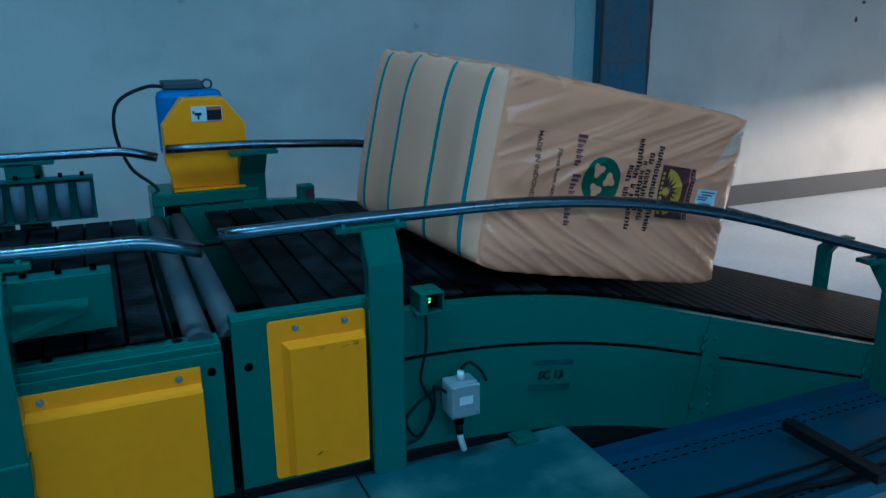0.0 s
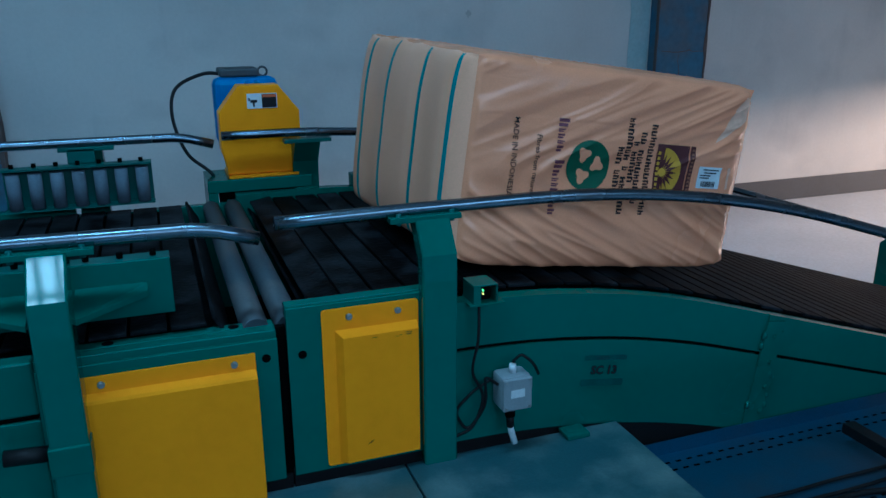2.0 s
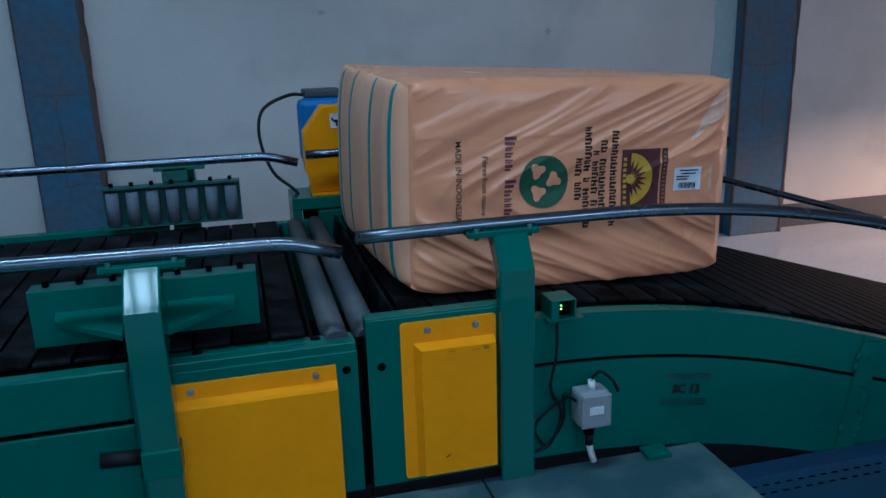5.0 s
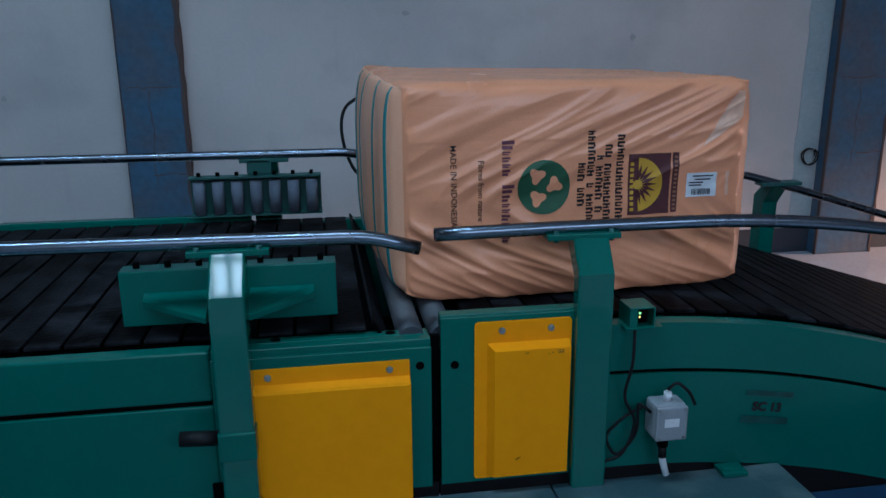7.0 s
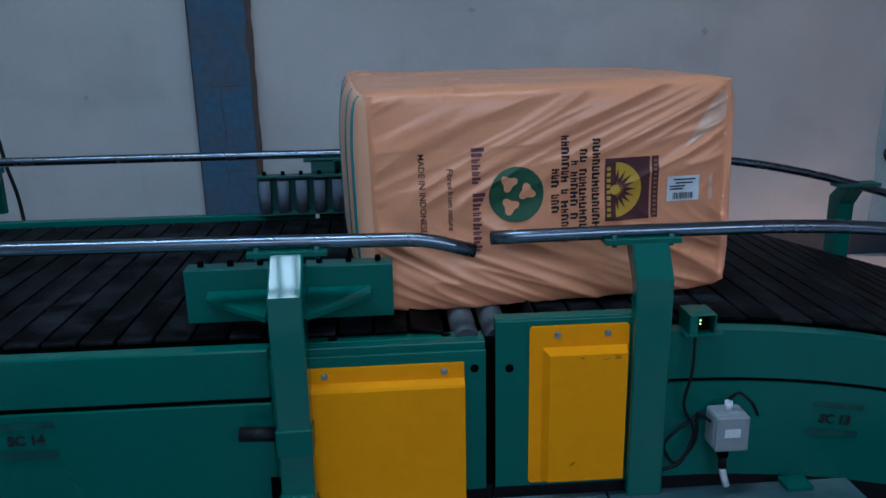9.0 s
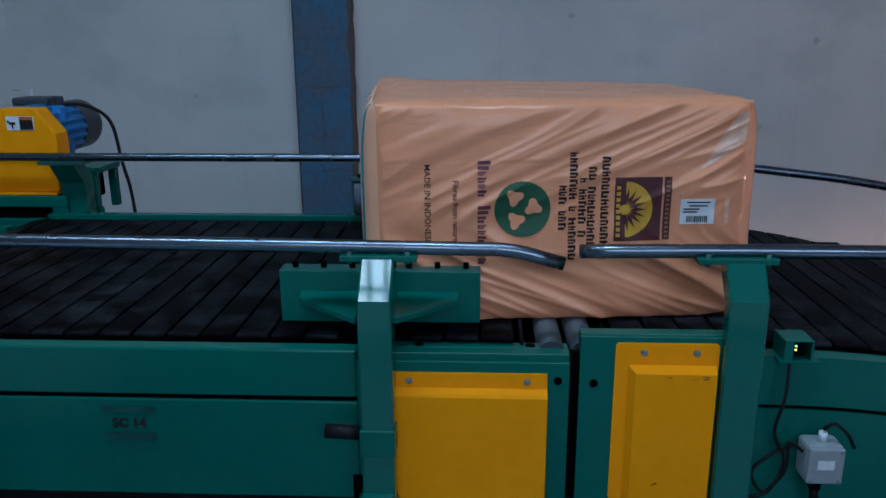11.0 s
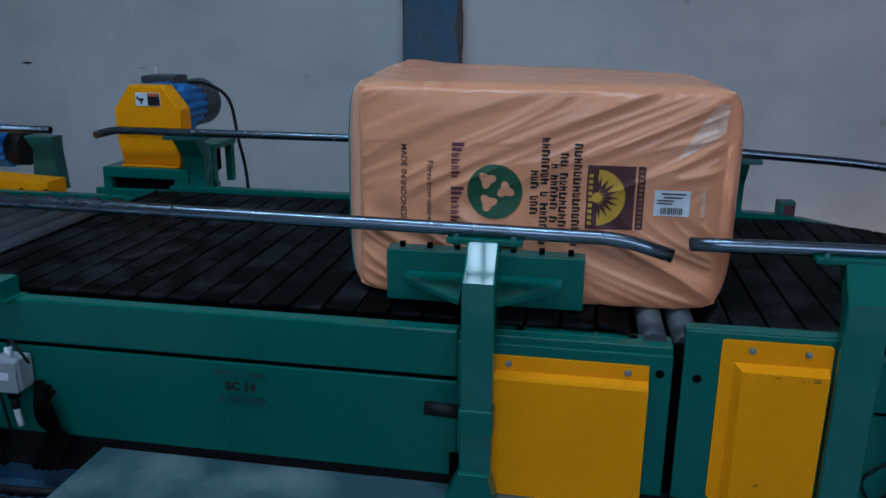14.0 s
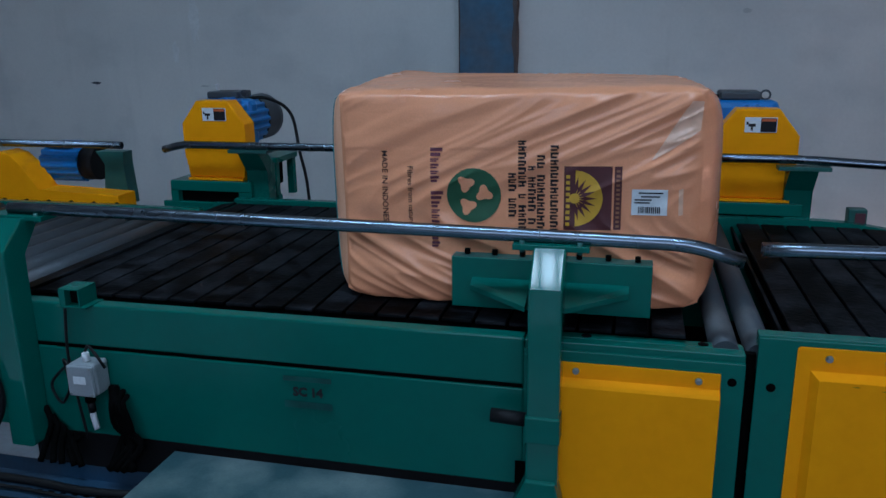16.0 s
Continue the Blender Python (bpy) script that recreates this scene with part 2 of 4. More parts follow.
def tube(points, r, n=14, bm=None, hollow=False):
    """A round pipe along points."""
    out = bm or bmesh.new()
    pts = [Vector(p) for p in points]
    rings, side = [], None
    for i, p in enumerate(pts):
        d = (pts[min(i + 1, len(pts) - 1)] - pts[max(i - 1, 0)]).normalized()
        if side is None:
            side = d.cross(Vector((0, 0, 1)) if abs(d.z) < 0.9 else Vector((1, 0, 0))).normalized()
        side = (side - d * side.dot(d)).normalized()
        up = d.cross(side)
        rings.append([out.verts.new(p + r * (math.cos(2 * math.pi * k / n) * side + math.sin(2 * math.pi * k / n) * up)) for k in range(n)])
    for a, b in zip(rings, rings[1:]):
        for k in range(n):
            out.faces.new((a[k], a[(k + 1) % n], b[(k + 1) % n], b[k])).smooth = n > 6
    for ring, at in ((rings[0], 0), (rings[-1], -1)):
        if hollow:
            step = (pts[1] - pts[0] if at == 0 else pts[-2] - pts[-1]).normalized()
            inner = [out.verts.new(pts[at] + (v.co - pts[at]) * 0.82) for v in ring]
            deep = [out.verts.new(v.co + step * 0.05) for v in inner]
            for k in range(n):
                j = (k + 1) % n
                out.faces.new((ring[k], ring[j], inner[j], inner[k]))
                out.faces.new((inner[k], inner[j], deep[j], deep[k]))
            out.faces.new(deep)
        else:
            out.faces.new(ring)
    return out


def arc(points, bends=6):
    """Points with their corners rounded into short curves."""
    pts = [Vector(p) for p in points]
    out = [pts[0]]
    for a, b, c in zip(pts, pts[1:], pts[2:]):
        r = min((b - a).length, (c - b).length) * 0.4
        p, q = b + (a - b).normalized() * r, b + (c - b).normalized() * r
        out += [(1 - s) ** 2 * p + 2 * s * (1 - s) * b + s * s * q for s in [k / bends for k in range(bends + 1)]]
    return out + [pts[-1]]


def soft(points, n=10):
    """A smooth curve through points (Catmull-Rom)."""
    p = [Vector(q) for q in points]
    p = [2 * p[0] - p[1]] + p + [2 * p[-1] - p[-2]]
    out = []
    for i in range(1, len(p) - 2):
        for k in range(n):
            t = k / n
            out.append(0.5 * (2 * p[i] + (p[i + 1] - p[i - 1]) * t + (2 * p[i - 1] - 5 * p[i] + 4 * p[i + 1] - p[i + 2]) * t * t + (3 * p[i] - p[i - 1] - 3 * p[i + 1] + p[i + 2]) * t ** 3))
    return out + [p[-2]]


def bolt(x, y, z, parent, r=0.0068, mat=None):
    """A hexagon head with its washer, facing the near side."""
    bm = tube([(x, y, z), (x, y - 0.003, z)], r * 1.35, 14)
    tube([(x, y - 0.003, z), (x, y - 0.009, z)], r, 6, bm)
    return part("bolt", bm, mat or BOLT, parent)


def lettering(name, text, size, m, mat, parent, bend=None, thick=0.0, weight=0.006):
    """Words in the built-in font, laid at m as a thin mesh; bend maps each point."""
    curve = bpy.data.curves.new(name, "FONT")
    curve.body, curve.size, curve.align_x, curve.align_y = text, size, "CENTER", "CENTER"
    curve.resolution_u = 2
    curve.extrude, curve.offset = thick, size * weight
    temp = bpy.data.objects.new(name, curve)
    me = bpy.data.meshes.new_from_object(temp)
    bpy.data.objects.remove(temp)
    me.name = name
    bm = bmesh.new()
    bm.from_mesh(me)
    if bend:
        bmesh.ops.triangulate(bm, faces=bm.faces)
        for _ in range(3):
            long = [e for e in bm.edges if e.calc_length() > 0.007]
            if not long:
                break
            bmesh.ops.subdivide_edges(bm, edges=long, cuts=1)
            bmesh.ops.triangulate(bm, faces=bm.faces)
    for v in bm.verts:
        p = m @ v.co
        v.co = bend(p) if bend else p
    bm.to_mesh(me)
    bm.free()
    me.materials.clear()
    me.materials.append(mat)
    ob = new(name, me)
    ob.parent = parent
    return ob


# ---- the hall ----
def hall():
    floor = link("floor", box(WEST - 0.2, EAST + 0.2, SOUTH - 0.2, WALL_Y + 0.2, FLOOR - 0.15, FLOOR), CONCRETE)
    tagged(floor, "pale blue-grey smooth coated floor with reflections", "floor", kind="structure")
    wall = link("wall_north", box(WEST, EAST, WALL_Y, WALL_Y + 0.2, FLOOR, CEIL), WALL)
    tagged(wall, "stained cream painted plaster wall", "wall", kind="structure")
    # south wall with an assumed long high window, west wall with a window, east wall with a wide door
    bm = box(WEST, EAST, SOUTH - 0.2, SOUTH, FLOOR, 2.8)
    box(WEST, EAST, SOUTH - 0.2, SOUTH, 4.4, CEIL, bm=bm)
    box(WEST, -2.5, SOUTH - 0.2, SOUTH, 2.8, 4.4, bm=bm)
    box(4.9, EAST, SOUTH - 0.2, SOUTH, 2.8, 4.4, bm=bm)
    tagged(link("wall_south", bm, WALL), "cream painted plaster wall with an assumed high window", "wall", kind="structure")
    bm = box(WEST - 0.2, WEST, SOUTH, WALL_Y, FLOOR, CEIL)
    tagged(link("wall_west", bm, WALL), "cream painted plaster wall", "wall", kind="structure")
    bm = box(EAST, EAST + 0.2, SOUTH, 0.7, FLOOR, CEIL)
    box(EAST, EAST + 0.2, 3.5, WALL_Y, FLOOR, CEIL, bm=bm)
    box(EAST, EAST + 0.2, 0.7, 3.5, 2.7, CEIL, bm=bm)
    # unseen shutter, added to keep the door light low on the north wall
    shutter = empty("shutter", "assumed ribbed steel roller shutter, out of view, that cuts off the door light", "shutter", (EAST + 0.1, 2.1, 1.02), kind="structure")
    for k in range(17):
        part("shutter_slat", box(-0.015, 0.015, -1.4, 1.4, k * 0.1, k * 0.1 + 0.097, 0.004), GREEN_DARK, shutter)
    tagged(link("wall_east", bm, WALL), "cream painted plaster wall with a wide doorway", "wall", kind="structure")
    bm = box(WEST - 0.2, EAST + 0.2, SOUTH - 0.2, -1.35, CEIL, CEIL + 0.1)
    box(WEST - 0.2, EAST + 0.2, -0.45, WALL_Y + 0.2, CEIL, CEIL + 0.1, bm=bm)
    box(WEST - 0.2, -3.85, -1.35, -0.45, CEIL, CEIL + 0.1, bm=bm)
    box(0.65, EAST + 0.2, -1.35, -0.45, CEIL, CEIL + 0.1, bm=bm)
    tagged(link("ceiling", bm, CEILING), "grey sheet ceiling with a skylight", "ceiling", kind="structure")
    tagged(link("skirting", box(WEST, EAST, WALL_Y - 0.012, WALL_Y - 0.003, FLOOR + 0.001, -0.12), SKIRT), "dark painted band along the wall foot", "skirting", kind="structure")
    jag = random.Random(5)
    for x0, x1 in ((-1.645, -1.235), (3.75, 4.245)):
        col = empty("column", "blue-grey plastered column with a rusty edge against the wall", "column", ((x0 + x1) / 2, WALL_Y, FLOOR), "wall columns", "structure")
        w = (x1 - x0) / 2
        part("shaft", box(-w, w, -0.13, -0.003, 0, CEIL - FLOOR - 0.002, 0.012), COLUMN, col)
        tall = CEIL - FLOOR - 0.01
        steps = [tall * k / 60 for k in range(61)]
        rim = [(w - 0.004 - 0.022 * jag.random() ** 2, z) for z in steps]
        part("edge_strip", prism([(w + 0.006 + 0.010 * jag.random(), z) for z in steps] + rim[::-1], -0.1345, -0.004, "y"), RUST, col, "brown rusty broken edge")
        rim = [(-w + 0.002 + 0.012 * jag.random() ** 3, z) for z in steps]
        part("edge_strip", prism([(-w - 0.003, z) for z in steps] + rim[::-1], -0.1335, -0.10, "y"), RUST, col, "thin chipped edge")
        for z, a, b in ((1.46, -0.8, 0.9), (0.86, -0.2, 0.95)):
            line = [(w * (a + (b - a) * k / 12), z + jag.uniform(-0.012, 0.012)) for k in range(13)]
            part("crack", prism(line + [(x, h - jag.uniform(0.004, 0.010)) for x, h in reversed(line)], -0.1315, -0.128, "y"), RUST, col, "irregular crack in the plaster")
        line = [(-0.02 + jag.uniform(-0.012, 0.012), 1.43 - 0.05 * k) for k in range(14)]
        part("crack", prism(line + [(x + jag.uniform(0.003, 0.008), h) for x, h in reversed(line)], -0.1315, -0.128, "y"), RUST, col)
    # bluish light and colour bleed beside the column, laid on as a teal band
    tint_edge = [(3.55 + jag.uniform(-0.012, 0.012), FLOOR + 0.22 + k * 0.12) for k in range(44)]
    bm = prism(tint_edge + [(3.742, tint_edge[-1][1]), (3.742, tint_edge[0][1])], WALL_Y - 0.006, WALL_Y - 0.002, "y")
    tagged(link("tint_band", bm, PALE_TEAL), "pale teal band that holds the bluish light and colour bleed beside a column", "paint band", kind="structure")
    stub = tube([(-3.694, WALL_Y - 0.03, 1.04), (-3.694, WALL_Y - 0.03, 1.125)], 0.016, 10)
    tube([(-3.694, WALL_Y - 0.001, 1.05), (-3.694, WALL_Y - 0.03, 1.05)], 0.012, 10, stub)
    tagged(link("pipe_stub", stub, WHITE), "short white plastic pipe stub on the wall", "pipe")
    loops = [(3.656 + (0.062 + 0.004 * math.sin(3 * a)) * math.cos(a), WALL_Y - 0.02 - 0.0012 * k, 0.485 + 0.066 * math.sin(a)) for k, a in enumerate([2 * math.pi * j / 20 for j in range(46)])]
    coil = empty("cable_coil", "small black cable coil hung on the wall beside a column", "cable")
    part("loop", tube(loops, 0.0055, 8), BLACK, coil)
    part("hook", tube([(3.656, WALL_Y - 0.001, 0.545), (3.656, WALL_Y - 0.09, 0.545), (3.656, WALL_Y - 0.095, 0.56)], 0.004, 8), BOLT, coil)
    light = empty("skylight", "roof skylight with steel bars", "skylight", (-1.6, -0.9, CEIL), kind="structure")
    for i in range(33):
        x = -2.25 + i * 0.14
        part("bar", box(x - 0.018, x + 0.018, -0.45, 0.45, -0.03, 0.0), GREEN_DARK, light)
    for y in (-0.15, 0.15):
        part("bar", box(-2.25, 2.25, y - 0.02, y + 0.02, -0.06, -0.0305), GREEN_DARK, light)
    rnd = random.Random(11)
    for x, z, w, h, mat in ((-4.85, 1.13, 0.05, 0.012, SKIRT), (2.09, 1.44, 0.022, 0.035, STAIN), (6.92, 1.475, 0.03, 0.03, RUST), (7.0, 1.64, 0.03, 0.02, RUST), (1.74, 0.83, 0.03, 0.03, STAIN), (-2.44, 1.06, 0.02, 0.02, STAIN), (-3.82, 1.105, 0.05, 0.008, STAIN), (-3.87, 1.66, 0.05, 0.22, PALE), (-4.06, 1.36, 0.03, 0.10, PALE), (0.35, 1.62, 0.03, 0.02, STAIN)):
        bm = bmesh.new()
        bm.faces.new([bm.verts.new((x + w * math.cos(a) * rnd.uniform(0.6, 1.2), WALL_Y - 0.003, z + h * math.sin(a) * rnd.uniform(0.6, 1.2))) for a in [2 * math.pi * k / 18 for k in range(18)]])
        tagged(link("wall_stain", bm, mat), "small stain on the plaster wall", "stain", "wall stains", "structure")
    # mullions of the assumed long south window, which holds the fill lamp
    win = empty("assumed_window", "assumed long high window with steel bars, out of view", "window", (1.2, SOUTH, 3.6), kind="structure")
    for i in range(9):
        x = -3.7 + i * 0.925
        part("bar", box(x - 0.02, x + 0.02, -0.12, -0.08, -0.8, 0.8), GREEN_DARK, win)
    part("bar", box(-3.7, 3.7, -0.12, -0.08, -0.02, 0.02), GREEN_DARK, win)


# ---- conveyor profile ----
def bent(x, z0, a, b, slope):
    """A level line at z0 that bends down between a and b to the given slope."""
    if x <= a:
        return z0
    k = slope / (b - a)
    if x <= b:
        return z0 - k * (x - a) ** 2 / 2
    return z0 - slope * (b - a) / 2 - slope * (x - b)


def frame_top(x):
    return bent(x, 0.70, 0.45, 1.35, 0.30)


def rail_height(x):
    return bent(x, 0.962, 0.65, 1.85, 0.30)


def strip(x0, x1, up, down, y0, y1, n, bevel=0.0):
    """A band between two height functions, from x0 to x1."""
    xs = [x0 + (x1 - x0) * i / n for i in range(n + 1)]
    return prism([(x, up(x)) for x in xs] + [(x, down(x)) for x in reversed(xs)], y0, y1, "y", bevel)


def rail_post(parent, x, w, foot, top, near=True, flush=False):
    """A box-section post, cranked over towards the belt, with the plate that carries the rail."""
    s = 1 if near else -1
    y = -0.045 if near else FAR + 0.045
    k = top - 0.095
    prof = [(y - s * 0.04, foot), (y + s * 0.04, foot), (y + s * 0.04, k - 0.02), (y + s * 0.135, top - 0.012), (y + s * 0.05, top - 0.008), (y - s * 0.04, k + 0.005)]
    shift = 0.0
    if flush:
        shift = 0.018
        prof = [(-0.035, foot), (-0.001, foot), (-0.001, k - 0.02), (0.094, top - 0.012), (0.025, top - 0.008), (-0.035, k - 0.005)]
    part("post", prism(prof, x + shift - w / 2, x + shift + w / 2, "x", 0.006), GREEN_GLOSS if near else GREEN, parent)
    yc = y + s * 0.1
    part("bracket", box(x - 0.10, x + 0.10, yc - 0.035, yc + 0.035, top - 0.020, top - 0.004, 0.002), GREEN if near else GREEN_DARK, parent)
    for dx in (-0.075, 0.075) if near else ():
        part("clamp_bolt", tube([(x + dx, yc - s * 0.025, top - 0.026), (x + dx, yc - s * 0.025, top + 0.004)], 0.007, 8), GREEN_DARK, parent)


def end_cover(parent, x0, x1, z0, z1, deep, inset, label):
    """A folded yellow guard: flat flange on the frame and a raised middle."""
    r = 0.010
    outline = []
    for cx, cz, start in ((x1 - r, z1 - r, 0), (x0 + r, z1 - r, 90), (x0 + r, z0 + r, 180), (x1 - r, z0 + r, 270)):
        outline += [(cx + r * math.cos(radians(start + d)), cz + r * math.sin(radians(start + d))) for d in (0, 30, 60, 90)]
    bm = prism(outline, -0.006, -0.002, "y")
    a, b = x0 + inset * 0.8, x1 - 0.006
    top, low = z1 - 0.060, z0 + 0.010
    outer = [bm.verts.new(p) for p in ((a, -0.006, top), (b, -0.006, top), (b, -0.006, low), (a, -0.006, low))]
    inner = [bm.verts.new(p) for p in ((a + 0.016, -deep, top - 0.014), (b - 0.003, -deep, top - 0.014), (b - 0.003, -deep, low + 0.005), (a + 0.016, -deep, low + 0.005))]
    for i in range(4):
        j = (i + 1) % 4
        bm.faces.new((outer[i], outer[j], inner[j], inner[i]))
    bm.faces.new(inner)
    cover = part("end_cover", bm, YELLOW, parent, label)
    mark = bmesh.new()
    mx, mz, my = x0 + 0.105, z0 + 0.062, -deep - 0.0008
    mark.faces.new([mark.verts.new((mx + u, my, mz + w)) for u, w in ((0, 0), (0.010, 0.003), (0.019, 0.011), (0.012, 0.009), (0.006, 0.005))])
    part("scratch", mark, INK, cover, "dark paint scratch")
    rub = random.Random(14)
    for k in range(9):
        mark = bmesh.new()
        mx, mz = b - 0.02 - 0.10 * rub.random() ** 2, top - 0.017 - 0.012 * rub.random()
        w, h = rub.uniform(0.004, 0.020), rub.uniform(0.0008, 0.0022)
        mark.faces.new([mark.verts.new((mx + u, my - 0.0002 * k, mz + v)) for u, v in ((-w, 0), (-w * 0.3, -h), (0, 0.3 * h), (-w * 0.4, h))])
        part("scratch", mark, WORN, cover, "brown rubbed mark")


def roller_guide(parent, x0, x1, y, z0, z1, near):
    """A side guide: channel with small upright rollers that face the belt."""
    s = 1 if near else -1
    guide = part("side_guide", box(x0, x1, y - 0.004, y + 0.004, z0, z1, 0.002), GREEN if near else GREEN_DARK, parent, "green guide plate with a row of upright rollers")
    for z in (z0, z1 - 0.006):
        part("flange", box(x0, x1, y + s * 0.0045, y + s * 0.062, z, z + 0.006, 0.001), GREEN_DARK, guide)
    n = 7
    for i in range(n):
        x = x0 + (x1 - x0) * (i + 0.5) / n
        part("roller", tube([(x, y + s * 0.042, z0 + 0.008), (x, y + s * 0.042, z1 - 0.020)], 0.0245, 14), GUIDE_ROLLER, guide, smooth=False)
        part("axle_nut", tube([(x, y + s * 0.03, z1 + 0.001), (x, y + s * 0.03, z1 + 0.016)], 0.009, 6), SLIT, guide)
    if near:
        m = (x0 + x1) / 2
        for a, b in ((x0 + 0.06, m - 0.05), (m + 0.05, x1 - 0.06)):
            far, close = (a, b) if a < m - 0.06 else (b, a)
            bm = bmesh.new()
            rings = []
            for d in (0.0, -0.014):
                rings.append([bm.verts.new(p) for p in ((far, y - 0.005, z0 + 0.090 + d), (close, y - 0.005, z0 + 0.090 + d), (close, y - 0.135, z0 + 0.056 + d), (far, y - 0.034, z0 + 0.076 + d))])
            bm.faces.new(rings[0])
            bm.faces.new(rings[1][::-1])
            for k in range(4):
                bm.faces.new((rings[0][k], rings[1][k], rings[1][(k + 1) % 4], rings[0][(k + 1) % 4]))
            part("gusset", bm, GREEN, guide)
        part("arm", box(m - 0.035, m + 0.035, y - 0.16, y - 0.0045, z0 + 0.03, z0 + 0.08, 0.004), GREEN, guide)
    return guide


def tag_plate(parent, text, x, z, tilt=0.0):
    """A painted-on tag with its number and a worn patch round it."""
    m = pose(x, -0.0035, z, 90, 0, 0) @ pose(0, 0, 0, 0, 0, tilt)
    lettering("tag_number", text, 0.038, m, INK, parent, weight=0.05)
    for dz, w, h in ((0.042, 0.15, 0.016), (-0.040, 0.15, 0.022)):
        bm = bmesh.new()
        for v in bmesh.ops.create_grid(bm, x_segments=1, y_segments=1, size=0.5)["verts"]:
            v.co = m @ Vector((v.co.x * w, dz + v.co.y * h, 0))
        part("tag_bar", bm, TAGPAINT, parent)


TAGPAINT = material("tag_paint", (0.002, 0.050, 0.042), 0.4, dirt=(0.002, 0.10, 0.08), amount=0.9, grain=120, blotch=14, bump=0.05)


def sensor(x, z, lit):
    """A photo-cell in a bent green hood on the frame."""
    ob = empty("photo_sensor", "small photo sensor under a bent green hood, its cable hanging down", "sensor", (x, 0.0, z), "photo sensors")
    bm = box(-0.033, 0.038, -0.03, 0.05, 0.050, 0.054, 0.001)
    box(0.034, 0.038, -0.03, 0.05, 0.0, 0.0495, bm=bm)
    box(-0.033, -0.012, -0.03, 0.05, 0.0, 0.0495, bm=bm)
    box(-0.045, 0.06, -0.035, 0.05, -0.005, 0.0, bm=bm)
    part("hood", bm, GREEN, ob)
    part("eye", box(-0.011, 0.026, -0.008, 0.045, 0.003, 0.044, 0.003), SLIT, ob)
    if lit:
        part("lamp", tube([(0.002, -0.009, 0.032), (0.002, -0.0115, 0.032)], 0.0025, 10), LED, ob, "small green status light")
    if lit:
        part("lamp", tube([(0.002, -0.009, 0.022), (0.002, -0.0115, 0.022)], 0.0022, 10), LED_Y, ob, "small amber status light")
    return ob


def junction_box(x, z):
    ob = empty("junction_box", "grey plastic junction box with cable glands on the green frame", "junction box", (x, -0.004, z), "junction boxes")
    part("case", box(-0.046, 0.046, -0.070, 0, -0.058, 0.046, 0.010), GREYBOX, ob)
    part("lid", box(-0.045, 0.045, -0.080, -0.0705, -0.056, 0.044, 0.005), GREYBOX, ob)
    part("mark", box(-0.022, 0.020, -0.0815, -0.0802, -0.014, 0.010), WHITE, ob)
    for sx in (-1, 1):
        for sz in (-1, 1):
            part("screw", tube([(sx * 0.036, -0.080, sz * 0.042 - 0.006), (sx * 0.036, -0.0825, sz * 0.042 - 0.006)], 0.0045, 8), BOLT, ob)
    part("gland", tube([(0, -0.04, 0.046), (0, -0.04, 0.072)], 0.011, 8), WHITE, ob)
    part("gland", tube([(-0.005, -0.04, -0.06), (-0.005, -0.04, -0.09)], 0.016, 8), SLIT, ob)
    part("gland", tube([(-0.005, -0.04, -0.091), (-0.003, -0.04, -0.125)], 0.012, 8), BLACK, ob)
    part("conduit", tube(arc([(-0.003, -0.04, -0.125), (0.0, -0.042, -0.145), (0.010, -0.045, -0.18)]), 0.0095, 10), WHITE, ob, "grey flexible conduit")
    part("cable", tube(arc([(0, -0.04, 0.078), (0.02, -0.05, 0.105), (0.055, -0.06, 0.075), (0.075, -0.055, 0.035)]), 0.0045, 8), BLACK, ob)
    part("cable", tube(arc([(-0.05, -0.05, 0.02), (-0.085, -0.04, 0.05), (-0.075, -0.03, -0.05), (-0.13, -0.02, -0.13), (-0.17, -0.015, -0.06), (-0.11, -0.02, 0.0), (-0.06, -0.03, 0.03)]), 0.0045, 8), BLACK, ob)
    return ob


